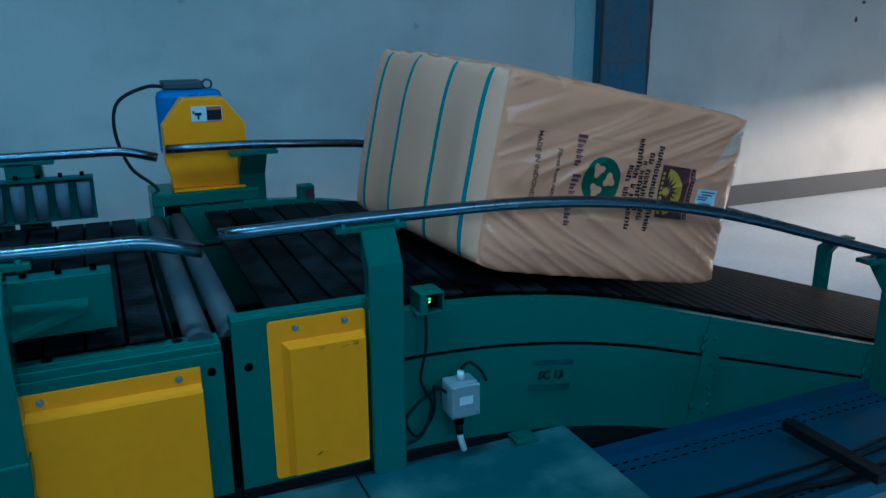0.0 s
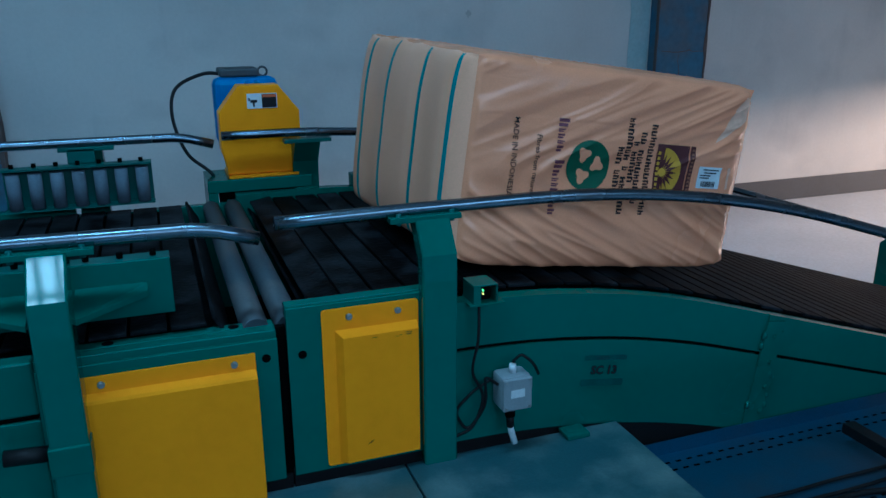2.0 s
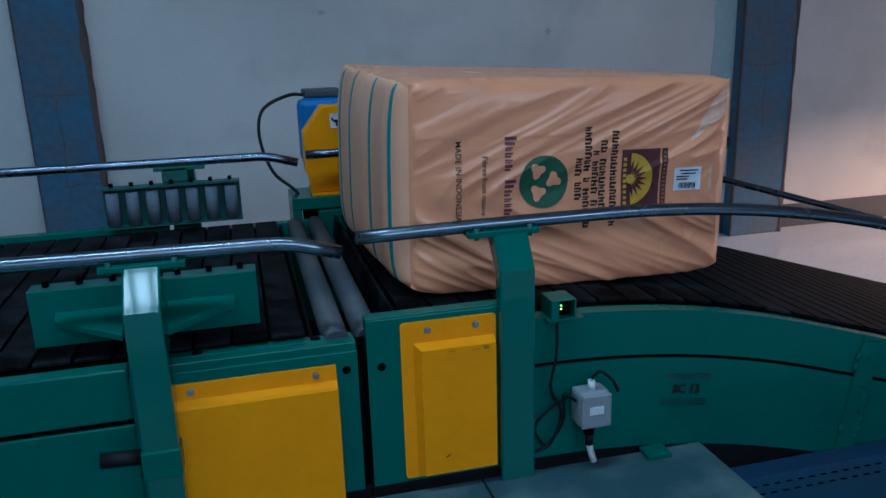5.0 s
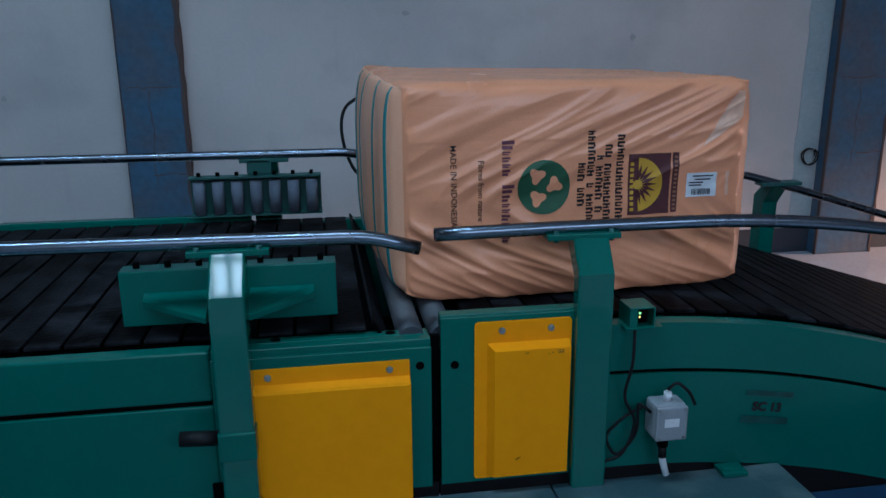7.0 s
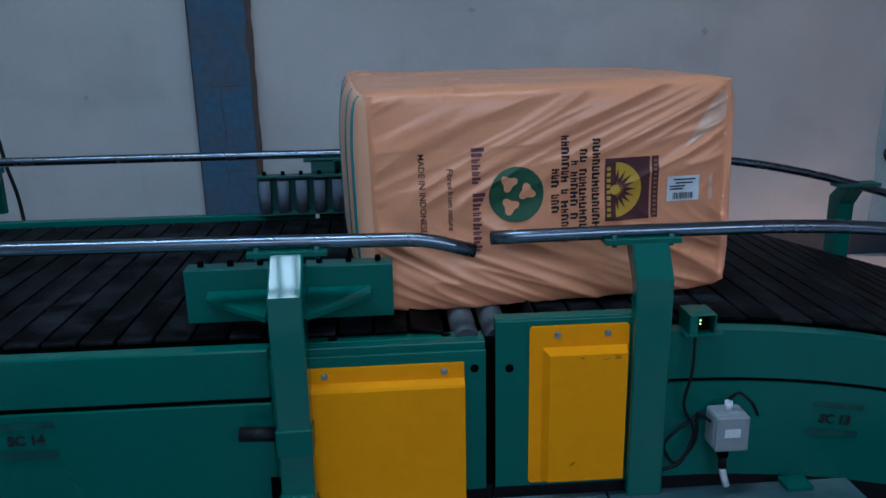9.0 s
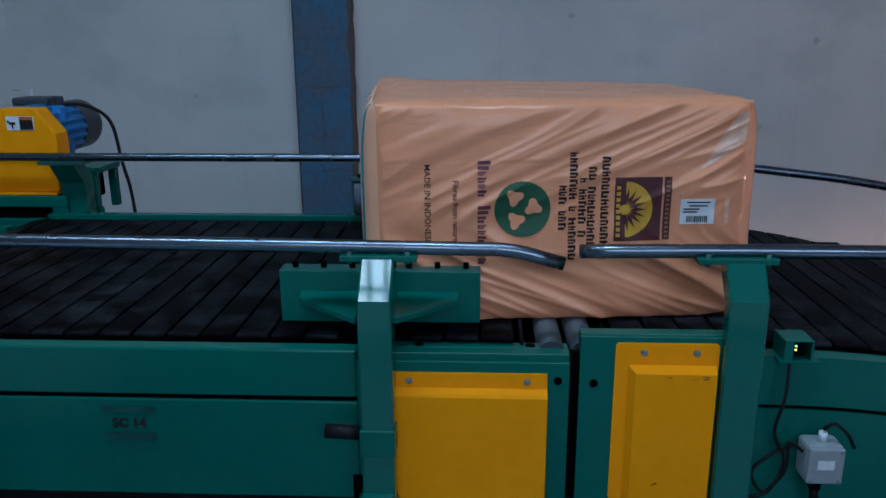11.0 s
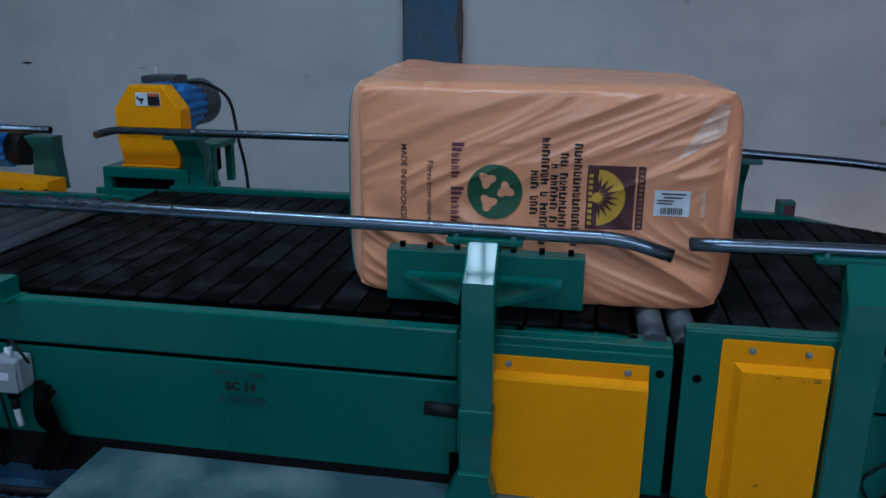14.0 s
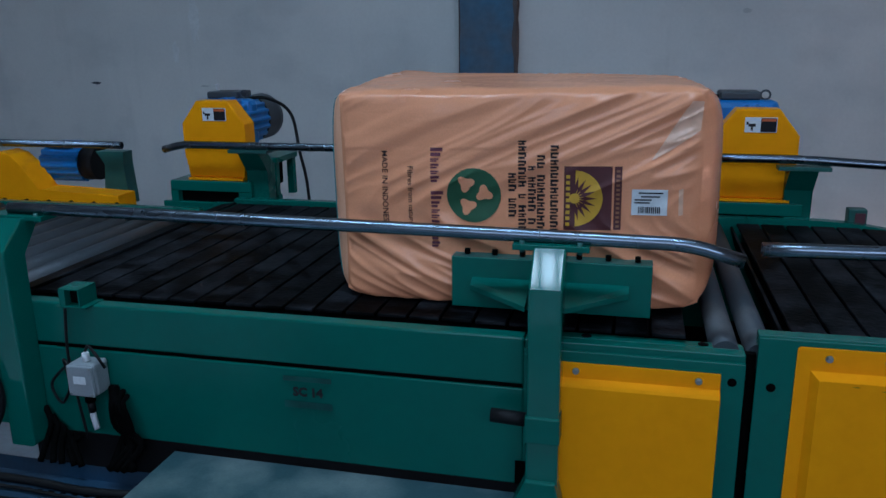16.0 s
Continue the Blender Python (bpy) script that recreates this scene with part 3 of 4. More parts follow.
# ---- motors on the far side ----
def gear_motor(x, rise=0.020, lift=0.0, group="gear motors"):
    ob = empty("gear_motor", "yellow chain guard with a blue electric motor on a green bracket", "motor", (x - 0.014, 1.5, 0.70 + lift), group)
    w = 0.168
    zb, zt = 0.10, 0.472
    outline = [(-w + 0.02, zb), (w - 0.02, zb), (w - 0.02, zb + 0.06), (w, zb + 0.10), (w, zt - 0.11), (w - 0.085, zt), (-w + 0.085, zt), (-w, zt - 0.11), (-w, zb + 0.10), (-w + 0.02, zb + 0.06)]
    guard = part("chain_guard", prism(outline, 0.02, 0.125, "y", 0.006), YELLOW, ob, "yellow eight-sided chain guard")
    part("foot", box(-w + 0.02, w - 0.02, 0.0, 0.21, zb - 0.012, zb - 0.001), YELLOW, guard)
    st = part("warning_sticker", box(-0.05, 0.075, 0.0165, 0.0195, zt - 0.095, zt - 0.033), WHITE, guard, "white and black warning sticker")
    part("dark_field", box(0.012, 0.072, 0.0145, 0.0163, zt - 0.092, zt - 0.036), INK, st)
    part("red_field", box(0.014, 0.070, 0.0125, 0.0143, zt - 0.049, zt - 0.038), ORANGE, st)
    bm = box(-0.036, -0.008, 0.0145, 0.0163, zt - 0.071, zt - 0.059)
    box(-0.026, -0.018, 0.0145, 0.0163, zt - 0.087, zt - 0.0715, bm=bm)
    box(-0.044, -0.0365, 0.0145, 0.0163, zt - 0.063, zt - 0.051, bm=bm)
    part("pictogram", bm, INK, st)
    # base bracket
    bm = box(-0.24, 0.20, -0.02, 0.24, 0.035, zb - 0.014, 0.004)
    box(-0.24, -0.20, -0.02, 0.24, -0.10, 0.0345, bm=bm)
    box(0.13, 0.20, -0.02, 0.24, -0.06, 0.0345, bm=bm)
    part("base", bm, GREEN, ob)
    part("base_slot", box(-0.19, 0.12, 0.0, 0.02, -0.04, 0.03), SLIT, ob)
    bm = box(-0.02, 0.21, 0.26, 0.52, 0.135, 0.165, 0.004)
    for px in (0.0, 0.165):
        for py in (0.262, 0.47):
            box(px, px + 0.035, py, py + 0.04, -0.06, 0.134, bm=bm)
    box(-0.02, 0.21, 0.262, 0.30, -0.06, -0.03, bm=bm)
    part("motor_stand", bm, GREEN, ob, "open green angle-iron stand")
    # near-black block; its colour carries the shade inside the open stand
    part("gearbox", box(0.03, 0.15, 0.30, 0.46, 0.0, 0.1345, 0.012), SLIT, ob, "gearbox block, near-black for the dark inside of the stand")
    # motor behind
    ribs = [(r * math.cos(k * math.pi / 36), 0.35 + r * math.sin(k * math.pi / 36)) for k in range(72) for r in ((0.128 if k % 4 < 2 else 0.116),)]
    bm = prism(ribs, 0.128, 0.395, "y")
    mot = part("motor", bm, BLUE, ob, "blue ribbed motor housing")
    part("flange", box(-0.168, 0.112, 0.195, 0.300, 0.20, zt + rise, 0.03), BLUE, mot)
    part("fan_cowl", tube([(0.0, 0.396, 0.35), (0.0, 0.41, 0.35), (0.0, 0.53, 0.35), (0.0, 0.56, 0.35)], 0.122, 24), DULL_ROLLER, ob, "dark fan cowl")
    part("terminal_box", box(-0.135, 0.035, 0.22, 0.38, zt + rise + 0.0005, zt + rise + 0.036, 0.008), DULL_ROLLER, ob, "grey terminal box")
    ring = [(0.055 + 0.02 * math.cos(a), 0.26, zt + rise + 0.02 + 0.02 * math.sin(a)) for a in [2 * math.pi * k / 12 for k in range(13)]]
    part("lifting_eye", tube(ring, 0.005, 8), DULL_ROLLER, ob)
    return ob


def chain_cover(x):
    """The low yellow drive cover of the next conveyor with its small blue motor."""
    ob = empty("drive_unit", "low yellow drive cover with a small blue motor and green stand", "motor", (x, 1.34, 0.70))
    prof = [(-0.79, -0.03), (0.0, -0.03), (0.0, 0.045), (-0.46, 0.055), (-0.50, 0.12), (-0.545, 0.185), (-0.60, 0.232), (-0.66, 0.248), (-0.72, 0.235), (-0.77, 0.19), (-0.79, 0.14)]
    part("drive_leg", box(-0.3, -0.22, 0.02, 0.12, FLOOR - 0.70, -0.001), GREEN, ob)
    part("drive_cover", prism(prof, 0.0, 0.14, "y", 0.006), YELLOW, ob)
    for i in range(6):
        bx = -0.66 + i * 0.13
        part("bolt", tube([(bx, -0.001, 0.0), (bx, -0.007, 0.0)], 0.013, 8), SLIT, ob)
    ribs = [(0.22 + r * math.cos(k * math.pi / 28), 0.165 + r * math.sin(k * math.pi / 28)) for k in range(56) for r in ((0.096 if k % 4 < 2 else 0.085),)]
    bm = prism(ribs, -0.54, -0.32, "x")
    part("terminal_box", box(-0.50, -0.38, 0.16, 0.28, 0.250, 0.275, 0.006), BLUE, ob)
    part("motor", bm, BLUE, ob, "blue ribbed motor")
    part("fan_cowl", tube([(-0.319, 0.22, 0.165), (-0.24, 0.22, 0.165)], 0.085, 18), BLACK, ob)
    bm = prism([(-0.20, -0.03), (-0.05, -0.03), (-0.07, 0.17), (-0.06, 0.235), (-0.22, 0.235), (-0.17, 0.17)], 0.16, 0.24, "y", 0.004)
    part("stand", bm, GREEN_DARK, ob)
    part("rail", tube([(-2.2, 0.10, 0.278), (-0.02, 0.10, 0.278)], 0.0185, 14, hollow=True), STEEL, ob, "steel guard pipe")
    return ob


# ---- conveyors ----
def conveyor_level():
    """The level conveyor in the middle of the place."""
    c = empty("slat_conveyor", "green level slat conveyor with steel guard rails and yellow end cover", "conveyor")
    x0, x1 = -2.24, -0.62
    for name, y0, y1 in (("side_frame", 0.0, 0.05), ("far_frame", FAR - 0.05, FAR)):
        lip = 0.0 if y0 == 0.0 else 0.028
        part(name, box(x0, x1, y0, y1, 0.564, 0.70 + lip, 0.006), GREEN, c, "green pressed steel side frame")
        part(name, box(x0, x1, y0, y1, 0.26, 0.551, 0.004), GREEN, c)
        if lip:
            part(name, box(x0 - 0.40, x0 - 0.001, y0 + 0.02, y1, 0.30, 0.70, 0.004), GREEN, c)
        part("slit", box(x0, x1 - 0.005, y0 + 0.008, y1 - 0.008, 0.545, 0.570), SLIT, c)
    # end section: channel and plate
    part("end_channel", box(-0.62, -0.06, 0.012, 0.05, 0.655, 0.692, 0.003), GREEN, c)
    part("end_channel", box(-0.62, -0.06, 0.0505, 0.09, 0.672, 0.692, 0.003), GREEN, c)
    part("end_plate", box(-0.62, -0.06, 0.0, 0.0115, 0.262, 0.672, 0.002), GREEN, c)
    part("end_channel", box(-0.62, -0.0365, FAR - 0.05, FAR, 0.16, 0.692, 0.003), GREEN, c)
    for x in (-0.46, -0.16):
        part("hole", tube([(x, 0.068, 0.6905), (x, 0.068, 0.6935)], 0.014, 14), SLIT, c)
    part("hole", tube([(-0.0905, -0.001, 0.622), (-0.0905, -0.0025, 0.622)], 0.0115, 16), SLIT, c)
    fold = [(-0.002, 0.643), (-0.006, 0.643), (-0.006, 0.600), (-0.026, 0.590), (-0.031, 0.583), (-0.031, 0.2375), (-0.002, 0.2375)]
    part("end_cover", prism(fold, -0.525, -0.118, "x", 0.0025), YELLOW, c, "bright yellow folded sheet guard")
    for x in (-0.481, -0.171):
        bolt(x, -0.006, 0.620, c)
    rail_post(c, -0.558, 0.086, 0.26, 0.955)
    part("sleeve", box(-0.604, -0.512, -0.092, 0.0, 0.44, 0.515, 0.004), GREEN, c)
    rnd = random.Random(21)
    for z0, z1, n in ((0.575, 0.69, 7), (0.34, 0.44, 6)):
        for k in range(n):
            z = z0 + (z1 - z0) * k / n + rnd.uniform(-0.004, 0.004)
            bm = bmesh.new()
            bmesh.ops.create_icosphere(bm, subdivisions=1, radius=rnd.uniform(0.006, 0.010))
            bmesh.ops.translate(bm, verts=bm.verts, vec=(-0.607 + rnd.uniform(-0.003, 0.003), -0.004, z))
            part("weld_bead", bm, GREEN_GLOSS, c, smooth=True)
    # near-black block laid on the frame to read as a gap
    part("gap", box(-0.640, -0.606, -0.006, -0.001, 0.262, 0.335, 0.002), SLIT, c)
    part("pin", tube([(-0.70, -0.05, 0.492), (-0.604, -0.05, 0.487)], 0.019, 12), BLACK, c, "black plastic pin")
    part("foot", prism([(-0.64, 0.237), (-0.50, 0.237), (-0.52, 0.33), (-0.60, 0.33)], -0.10, -0.01, "y", 0.004), GREEN, c)
    rail_post(c, -2.20, 0.085, 0.24, 0.968)
    for x in (-2.13, -0.55):
        rail_post(c, x, 0.11, 0.30, 0.975, near=False)
    part("guard_rail", tube(arc([(-2.24, 0.058, 0.979), (-1.9, 0.058, 0.979), (-0.7, 0.057, 0.968), (-0.21, 0.055, 0.962), (-0.08, 0.055, 0.925)]), 0.0185, 16, hollow=True), STEEL, c, "worn steel pipe with a bent end")
    part("guard_rail", tube(arc([(-2.585, FAR - 0.06, 0.962), (-2.485, FAR - 0.06, 0.988), (-0.20, FAR - 0.06, 0.985), (-0.075, FAR - 0.06, 0.95)]), 0.0185, 16, hollow=True), STEEL, c, "worn steel pipe with bent ends")
    roller_guide(c, -0.85, -0.295, 0.15, 0.725, 0.873, True)
    roller_guide(c, -0.85, -0.32, FAR - 0.08, 0.745, 0.908, False)
    part("guide_hanger", box(-0.62, -0.52, FAR - 0.09, FAR - 0.03, 0.909, 0.967, 0.004), GREEN_DARK, c)
    for x in (-0.105,):
        part("end_roller", tube([(x, 0.052, 0.676), (x, FAR - 0.052, 0.676)], 0.036, 20), ROLLER, c, "grey worn end roller", smooth=False)
    # bed coloured near-black so that it gives the shade between the slats
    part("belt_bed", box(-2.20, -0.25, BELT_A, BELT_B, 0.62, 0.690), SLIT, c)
    for x in (-1.95, -0.75):
        for y0, y1 in ((0.026, 0.05), (FAR - 0.05, FAR)):
            part("leg", box(x - 0.04, x + 0.04, y0, y1, FLOOR, 0.2595), GREEN, c)
    # black strip added in place of the shade under the frame; hides the lit floor
    part("shade_skirt", box(-2.24, -0.04, 0.016, 0.024, 0.02, 0.262), BLACK, c, "added black strip that stands in for the shade under the frame")
    # black sheet added for the darkness below the belt
    part("shade_pan", box(-2.22, -0.03, 0.052, FAR - 0.052, 0.225, 0.235), SLIT, c, "added black sheet that stands in for the shade under the belt")
    # black strip added behind the gap of the end plates, in place of shade
    part("gap_shade_strip", box(-0.066, -0.034, 0.03, 0.05, 0.22, 0.69), SLIT, c)
    tag_plate(c, "SC 14", -1.25, 0.478)
    rnd = random.Random(8)
    for k in range(9):
        d = rnd.uniform(-0.03, 0.03)
        pts = [(-1.875 + d, -0.012, 0.43 + rnd.uniform(-0.03, 0.01)), (-1.85 + d * 0.6, -0.05 - 0.02 * rnd.random(), 0.405), (-1.845 + rnd.uniform(-0.03, 0.03), -0.055, 0.33), (-1.83 + rnd.uniform(-0.04, 0.04), -0.05, 0.27), (-1.86 + rnd.uniform(-0.06, 0.06), -0.08, 0.19)]
        part("hose", tube(soft(pts, 5), rnd.uniform(0.008, 0.013), 8), SLIT, c, "black rubber hose")
    for k in range(5):
        x = -2.16 + 0.022 * k
        pts = [(x, -0.012, 0.345 - 0.03 * k), (x + 0.03, -0.03, 0.30 - 0.012 * k), (x + rnd.uniform(0.0, 0.06), -0.045, 0.24), (x + rnd.uniform(0.0, 0.1), -0.07, 0.18)]
        part("hose", tube(soft(pts, 5), 0.010, 8), SLIT, c, "black rubber hose")
    return c


def conveyor_ramp():
    """The conveyor that climbs to the level one."""
    c = empty("slat_conveyor", "green climbing slat conveyor with arched side frame and yellow end cover", "conveyor")
    end = 4.6
    n = 46
    for name, y0, y1 in (("side_frame", 0.0, 0.05), ("far_frame", FAR - 0.05, FAR)):
        near = name == "side_frame"
        pieces = ((0.41, 1.535), (1.537, 2.36), (2.362, end)) if near else ((0.0, end),)
        for a, b in pieces:
            lip = (lambda x: 0.0) if near else (lambda x: 0.028 - 0.058 * max(0.0, min(1.0, (x - 0.45) / 0.6)))
            part(name, strip(a, b, lambda x: frame_top(x) + lip(x), lambda x: frame_top(x) - 0.136, y0, y1, n, 0.004), GREEN, c, "green arched steel side frame")
            part(name, strip(a, b, lambda x: frame_top(x) - 0.148, lambda x: frame_top(x) - 0.43, y0, y1, n, 0.003), GREEN, c)
            part("slit", strip(a, b - 0.05, lambda x: frame_top(x) - 0.13, lambda x: frame_top(x) - 0.154, y0 + 0.008, y1 - 0.008, n), SLIT, c)
    bead = random.Random(4)
    for x in (1.565, 2.385):
        bm = prism([(x - 0.035, frame_top(x) - 0.012), (x + 0.035, frame_top(x) - 0.022), (x - 0.03, frame_top(x) - 0.42), (x - 0.10, frame_top(x) - 0.41)], -0.008, -0.001, "y")
        part("joint_plate", bm, GREEN, c)
        for k in range(4):
            bolt(x - 0.008 * k - 0.005, -0.008, frame_top(x) - 0.07 - 0.09 * k, c, 0.007, GREEN)
        for k in range(10):
            bm = bmesh.new()
            bmesh.ops.create_icosphere(bm, subdivisions=1, radius=bead.uniform(0.006, 0.012))
            down = bead.uniform(0.03, 0.38)
            bmesh.ops.scale(bm, verts=bm.verts, vec=(1, 0.5, 1.5))
            bmesh.ops.translate(bm, verts=bm.verts, vec=(x + (0.035 if k % 2 else -0.035) - 0.16 * down + bead.uniform(-0.006, 0.006), -0.006, frame_top(x) - down))
            part("weld_bead", bm, GREEN_GLOSS, c, smooth=True)
    part("end_plate", box(-0.035, 0.41, 0.0, 0.0115, 0.264, 0.748, 0.002), GREEN, c)
    part("end_channel", box(-0.035, 0.40, 0.012, 0.05, 0.715, 0.752, 0.003), GREEN, c)
    part("end_channel", box(-0.035, -0.001, FAR - 0.05, FAR, 0.22, 0.70, 0.003), GREEN, c)
    part("hole", tube([(0.002, -0.001, 0.617), (0.002, -0.0025, 0.617)], 0.0115, 16), SLIT, c)
    end_cover(c, 0.054, 0.318, 0.277, 0.733, 0.034, 0.042, "bright yellow folded sheet guard")
    for x in (0.127, 0.260):
        bolt(x, -0.006, 0.707, c)
    rail_post(c, 0.354, 0.098, 0.237, 0.955, flush=True)
    rail_post(c, 2.42, 0.096, 0.0, rail_height(2.42) - 0.012)
    for x, w in ((0.31, 0.11), (1.8, 0.075), (3.92, 0.05)):
        rail_post(c, x, w, frame_top(x) - 0.40, rail_height(x) - 0.005, near=False)
    xs = [-0.04 + i * 0.1 for i in range(47)]
    part("guard_rail", tube([(x, 0.058, rail_height(x) - 0.012 * max(0, 0.3 - x)) for x in xs], 0.0185, 16, hollow=True), STEEL, c, "worn curved steel pipe")
    part("guard_rail", tube([(x, FAR - 0.06, rail_height(x) + 0.018 - 0.038 * min(1, max(0, (x - 0.3) / 0.7))) for x in xs], 0.0185, 16, hollow=True), STEEL, c, "worn curved steel pipe")
    part("end_roller", tube([(-0.018, 0.052, 0.676), (-0.018, FAR - 0.052, 0.676)], 0.036, 20), ROLLER, c, "grey worn end roller", smooth=False)
    # near-black bed, with the shade of the slat gaps in its colour
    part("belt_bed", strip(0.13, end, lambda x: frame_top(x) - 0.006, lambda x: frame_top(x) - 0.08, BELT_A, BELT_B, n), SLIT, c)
    for x in (0.75, 1.9):
        for y0, y1 in ((0.026, 0.05), (FAR - 0.05, FAR - 0.026)):
            part("leg", box(x - 0.04, x + 0.04, y0, y1, FLOOR, frame_top(x) - 0.44), GREEN, c)
    # near and far black strips, again the shade below the frame built as sheets
    part("shade_skirt", strip(-0.036, 3.0, lambda x: frame_top(x) - 0.425, lambda x: frame_top(x) - 0.62, 0.016, 0.024, n), BLACK, c, "added black strip that stands in for the shade under the frame")
    part("shade_skirt", strip(-0.036, 3.0, lambda x: frame_top(x) - 0.425, lambda x: frame_top(x) - 0.62, FAR - 0.024, FAR - 0.016, n), BLACK, c)
    # sloping black sheet added for the darkness below the ramp belt
    part("shade_pan", strip(-0.028, end, lambda x: frame_top(x) - 0.45, lambda x: frame_top(x) - 0.46, 0.052, FAR - 0.052, n), SLIT, c, "added black sheet that stands in for the shade under the belt")
    part("foot_plate", box(0.765, 0.84, -0.062, -0.001, 0.2365, 0.250, 0.002), GREEN, c)
    tag_plate(c, "SC 13", 0.913, 0.417, -8)
    return c


def next_conveyor():
    """Roller conveyor past the level one."""
    c = empty("roller_conveyor", "grey steel roller conveyor with green side frame", "conveyor", (-2.3, 0, 0))
    for i in range(22):
        x = -0.09 - i * 0.115
        part("roller", tube([(x, 0.056, 0.662), (x, FAR - 0.24, 0.662)], 0.045, 18), DULL_ROLLER, c)
    for y0, y1 in ((0.0, 0.05), (FAR - 0.235, FAR - 0.19)):
        part("side_frame", box(-2.6, -0.02, y0, y1, 0.26, 0.66 if y0 == 0.0 else 0.712, 0.004), GREEN, c)
    for x in (-2.4, -0.3):
        for y0, y1 in ((0.0, 0.05), (FAR - 0.235, FAR - 0.19)):
            part("leg", box(x - 0.04, x + 0.04, y0, y1, FLOOR, 0.2595), GREEN, c)
    part("end_cover", box(-0.55, -0.12, -0.03, -0.002, 0.20, 0.56, 0.006), YELLOW, c, "yellow sheet guard")
    return c


def slat_mesh(width):
    bm = box(-width / 2, width / 2, BELT_A, BELT_B, -0.010, 0.0, 0.0025)
    me = bpy.data.meshes.new("slat")
    bm.to_mesh(me)
    bm.free()
    me.materials.append(SLAT)
    return me


PITCH = 0.0955


def loop_pose(x_of, s):
    """Pose of a slat at s metres along the way of the belt: up round the tail, along the top, down round the head."""
    tail, head, r, top = x_of
    long = tail - head
    half = math.pi * r
    if s < 0:
        a = min(-s / r, math.pi)
        return pose(tail + r * math.sin(a), 0, top(tail) - r + r * math.cos(a), 0, math.degrees(a), 0)
    if s <= long:
        x = tail - s
        slope = (top(x + 0.01) - top(x - 0.01)) / 0.02
        return pose(x, 0, top(x), 0, -math.degrees(math.atan(slope)), 0)
    a = min((s - long) / r, math.pi)
    under = max(0.0, s - long - half)
    return pose(head - r * math.sin(a) + under, 0, top(head) - r + r * math.cos(a), 0, -math.degrees(a), 0)


def slats(conveyor, x_of, phase):
    """The slats that ride over the top during the clip, with their ways."""
    tail, head, r, top = x_of
    me = slat_mesh(PITCH - 0.009)
    made = []
    count = int((tail - head + SPEED * 16 + math.pi * r) / PITCH)
    for i in range(count):
        ob = new("slat", me)
        ob.parent = conveyor
        start = tail - head + 0.02 - phase - i * PITCH
        made.append((ob, start))
    return made


def slat_rows(x_of, start):
    r = x_of[2]
    rows = []
    for k in range(33):
        s = start + SPEED * k * 0.5
        low = -math.pi * r
        if s < low:
            m = loop_pose(x_of, low)
            m = Matrix.Translation((s - low, 0, 0)) @ m
        else:
            m = loop_pose(x_of, s)
        rows.append((k * 0.5, m))
    return rows


# ---- bale ----
BL, BR, BD, BH = -0.412, 0.640, 0.90, 0.615


def crease(x, z):
    """Height of the folds: pulled lines that rise to the plain end in the upper half and fall in the lower."""
    q = math.hypot(z - 0.27, 0.07) - 0.40 * x
    along = x + 0.40 * abs(z - 0.27)
    blend = max(0.0, min(1.0, (z - 0.235) / 0.07))
    blend = blend * blend * (3 - 2 * blend)
    here = noise.noise(Vector((x * 2.0, z * 3.0, 7.0))) + 0.35 + 0.5 * x
    swell = 0.40 + 0.60 * max(0.0, min(1.0, here + (0.35 if z < 0.2 or z > 0.45 else 0.0)))
    total = 0.0
    for side, share in ((3.0, blend), (8.0, 1 - blend)):
        if share > 0:
            ridge = max(0.0, 1 - abs(noise.noise(Vector((along * 1.1 + side, q * 11.0, 1.7)))) * 3.2)
            fine = max(0.0, 1 - abs(noise.noise(Vector((along * 1.7, q * 24.0 + side, 9.1)))) * 3.0)
            total += share * (0.0150 * ridge ** 1.5 + 0.0070 * fine ** 1.5 - 0.0045)
    return total * swell


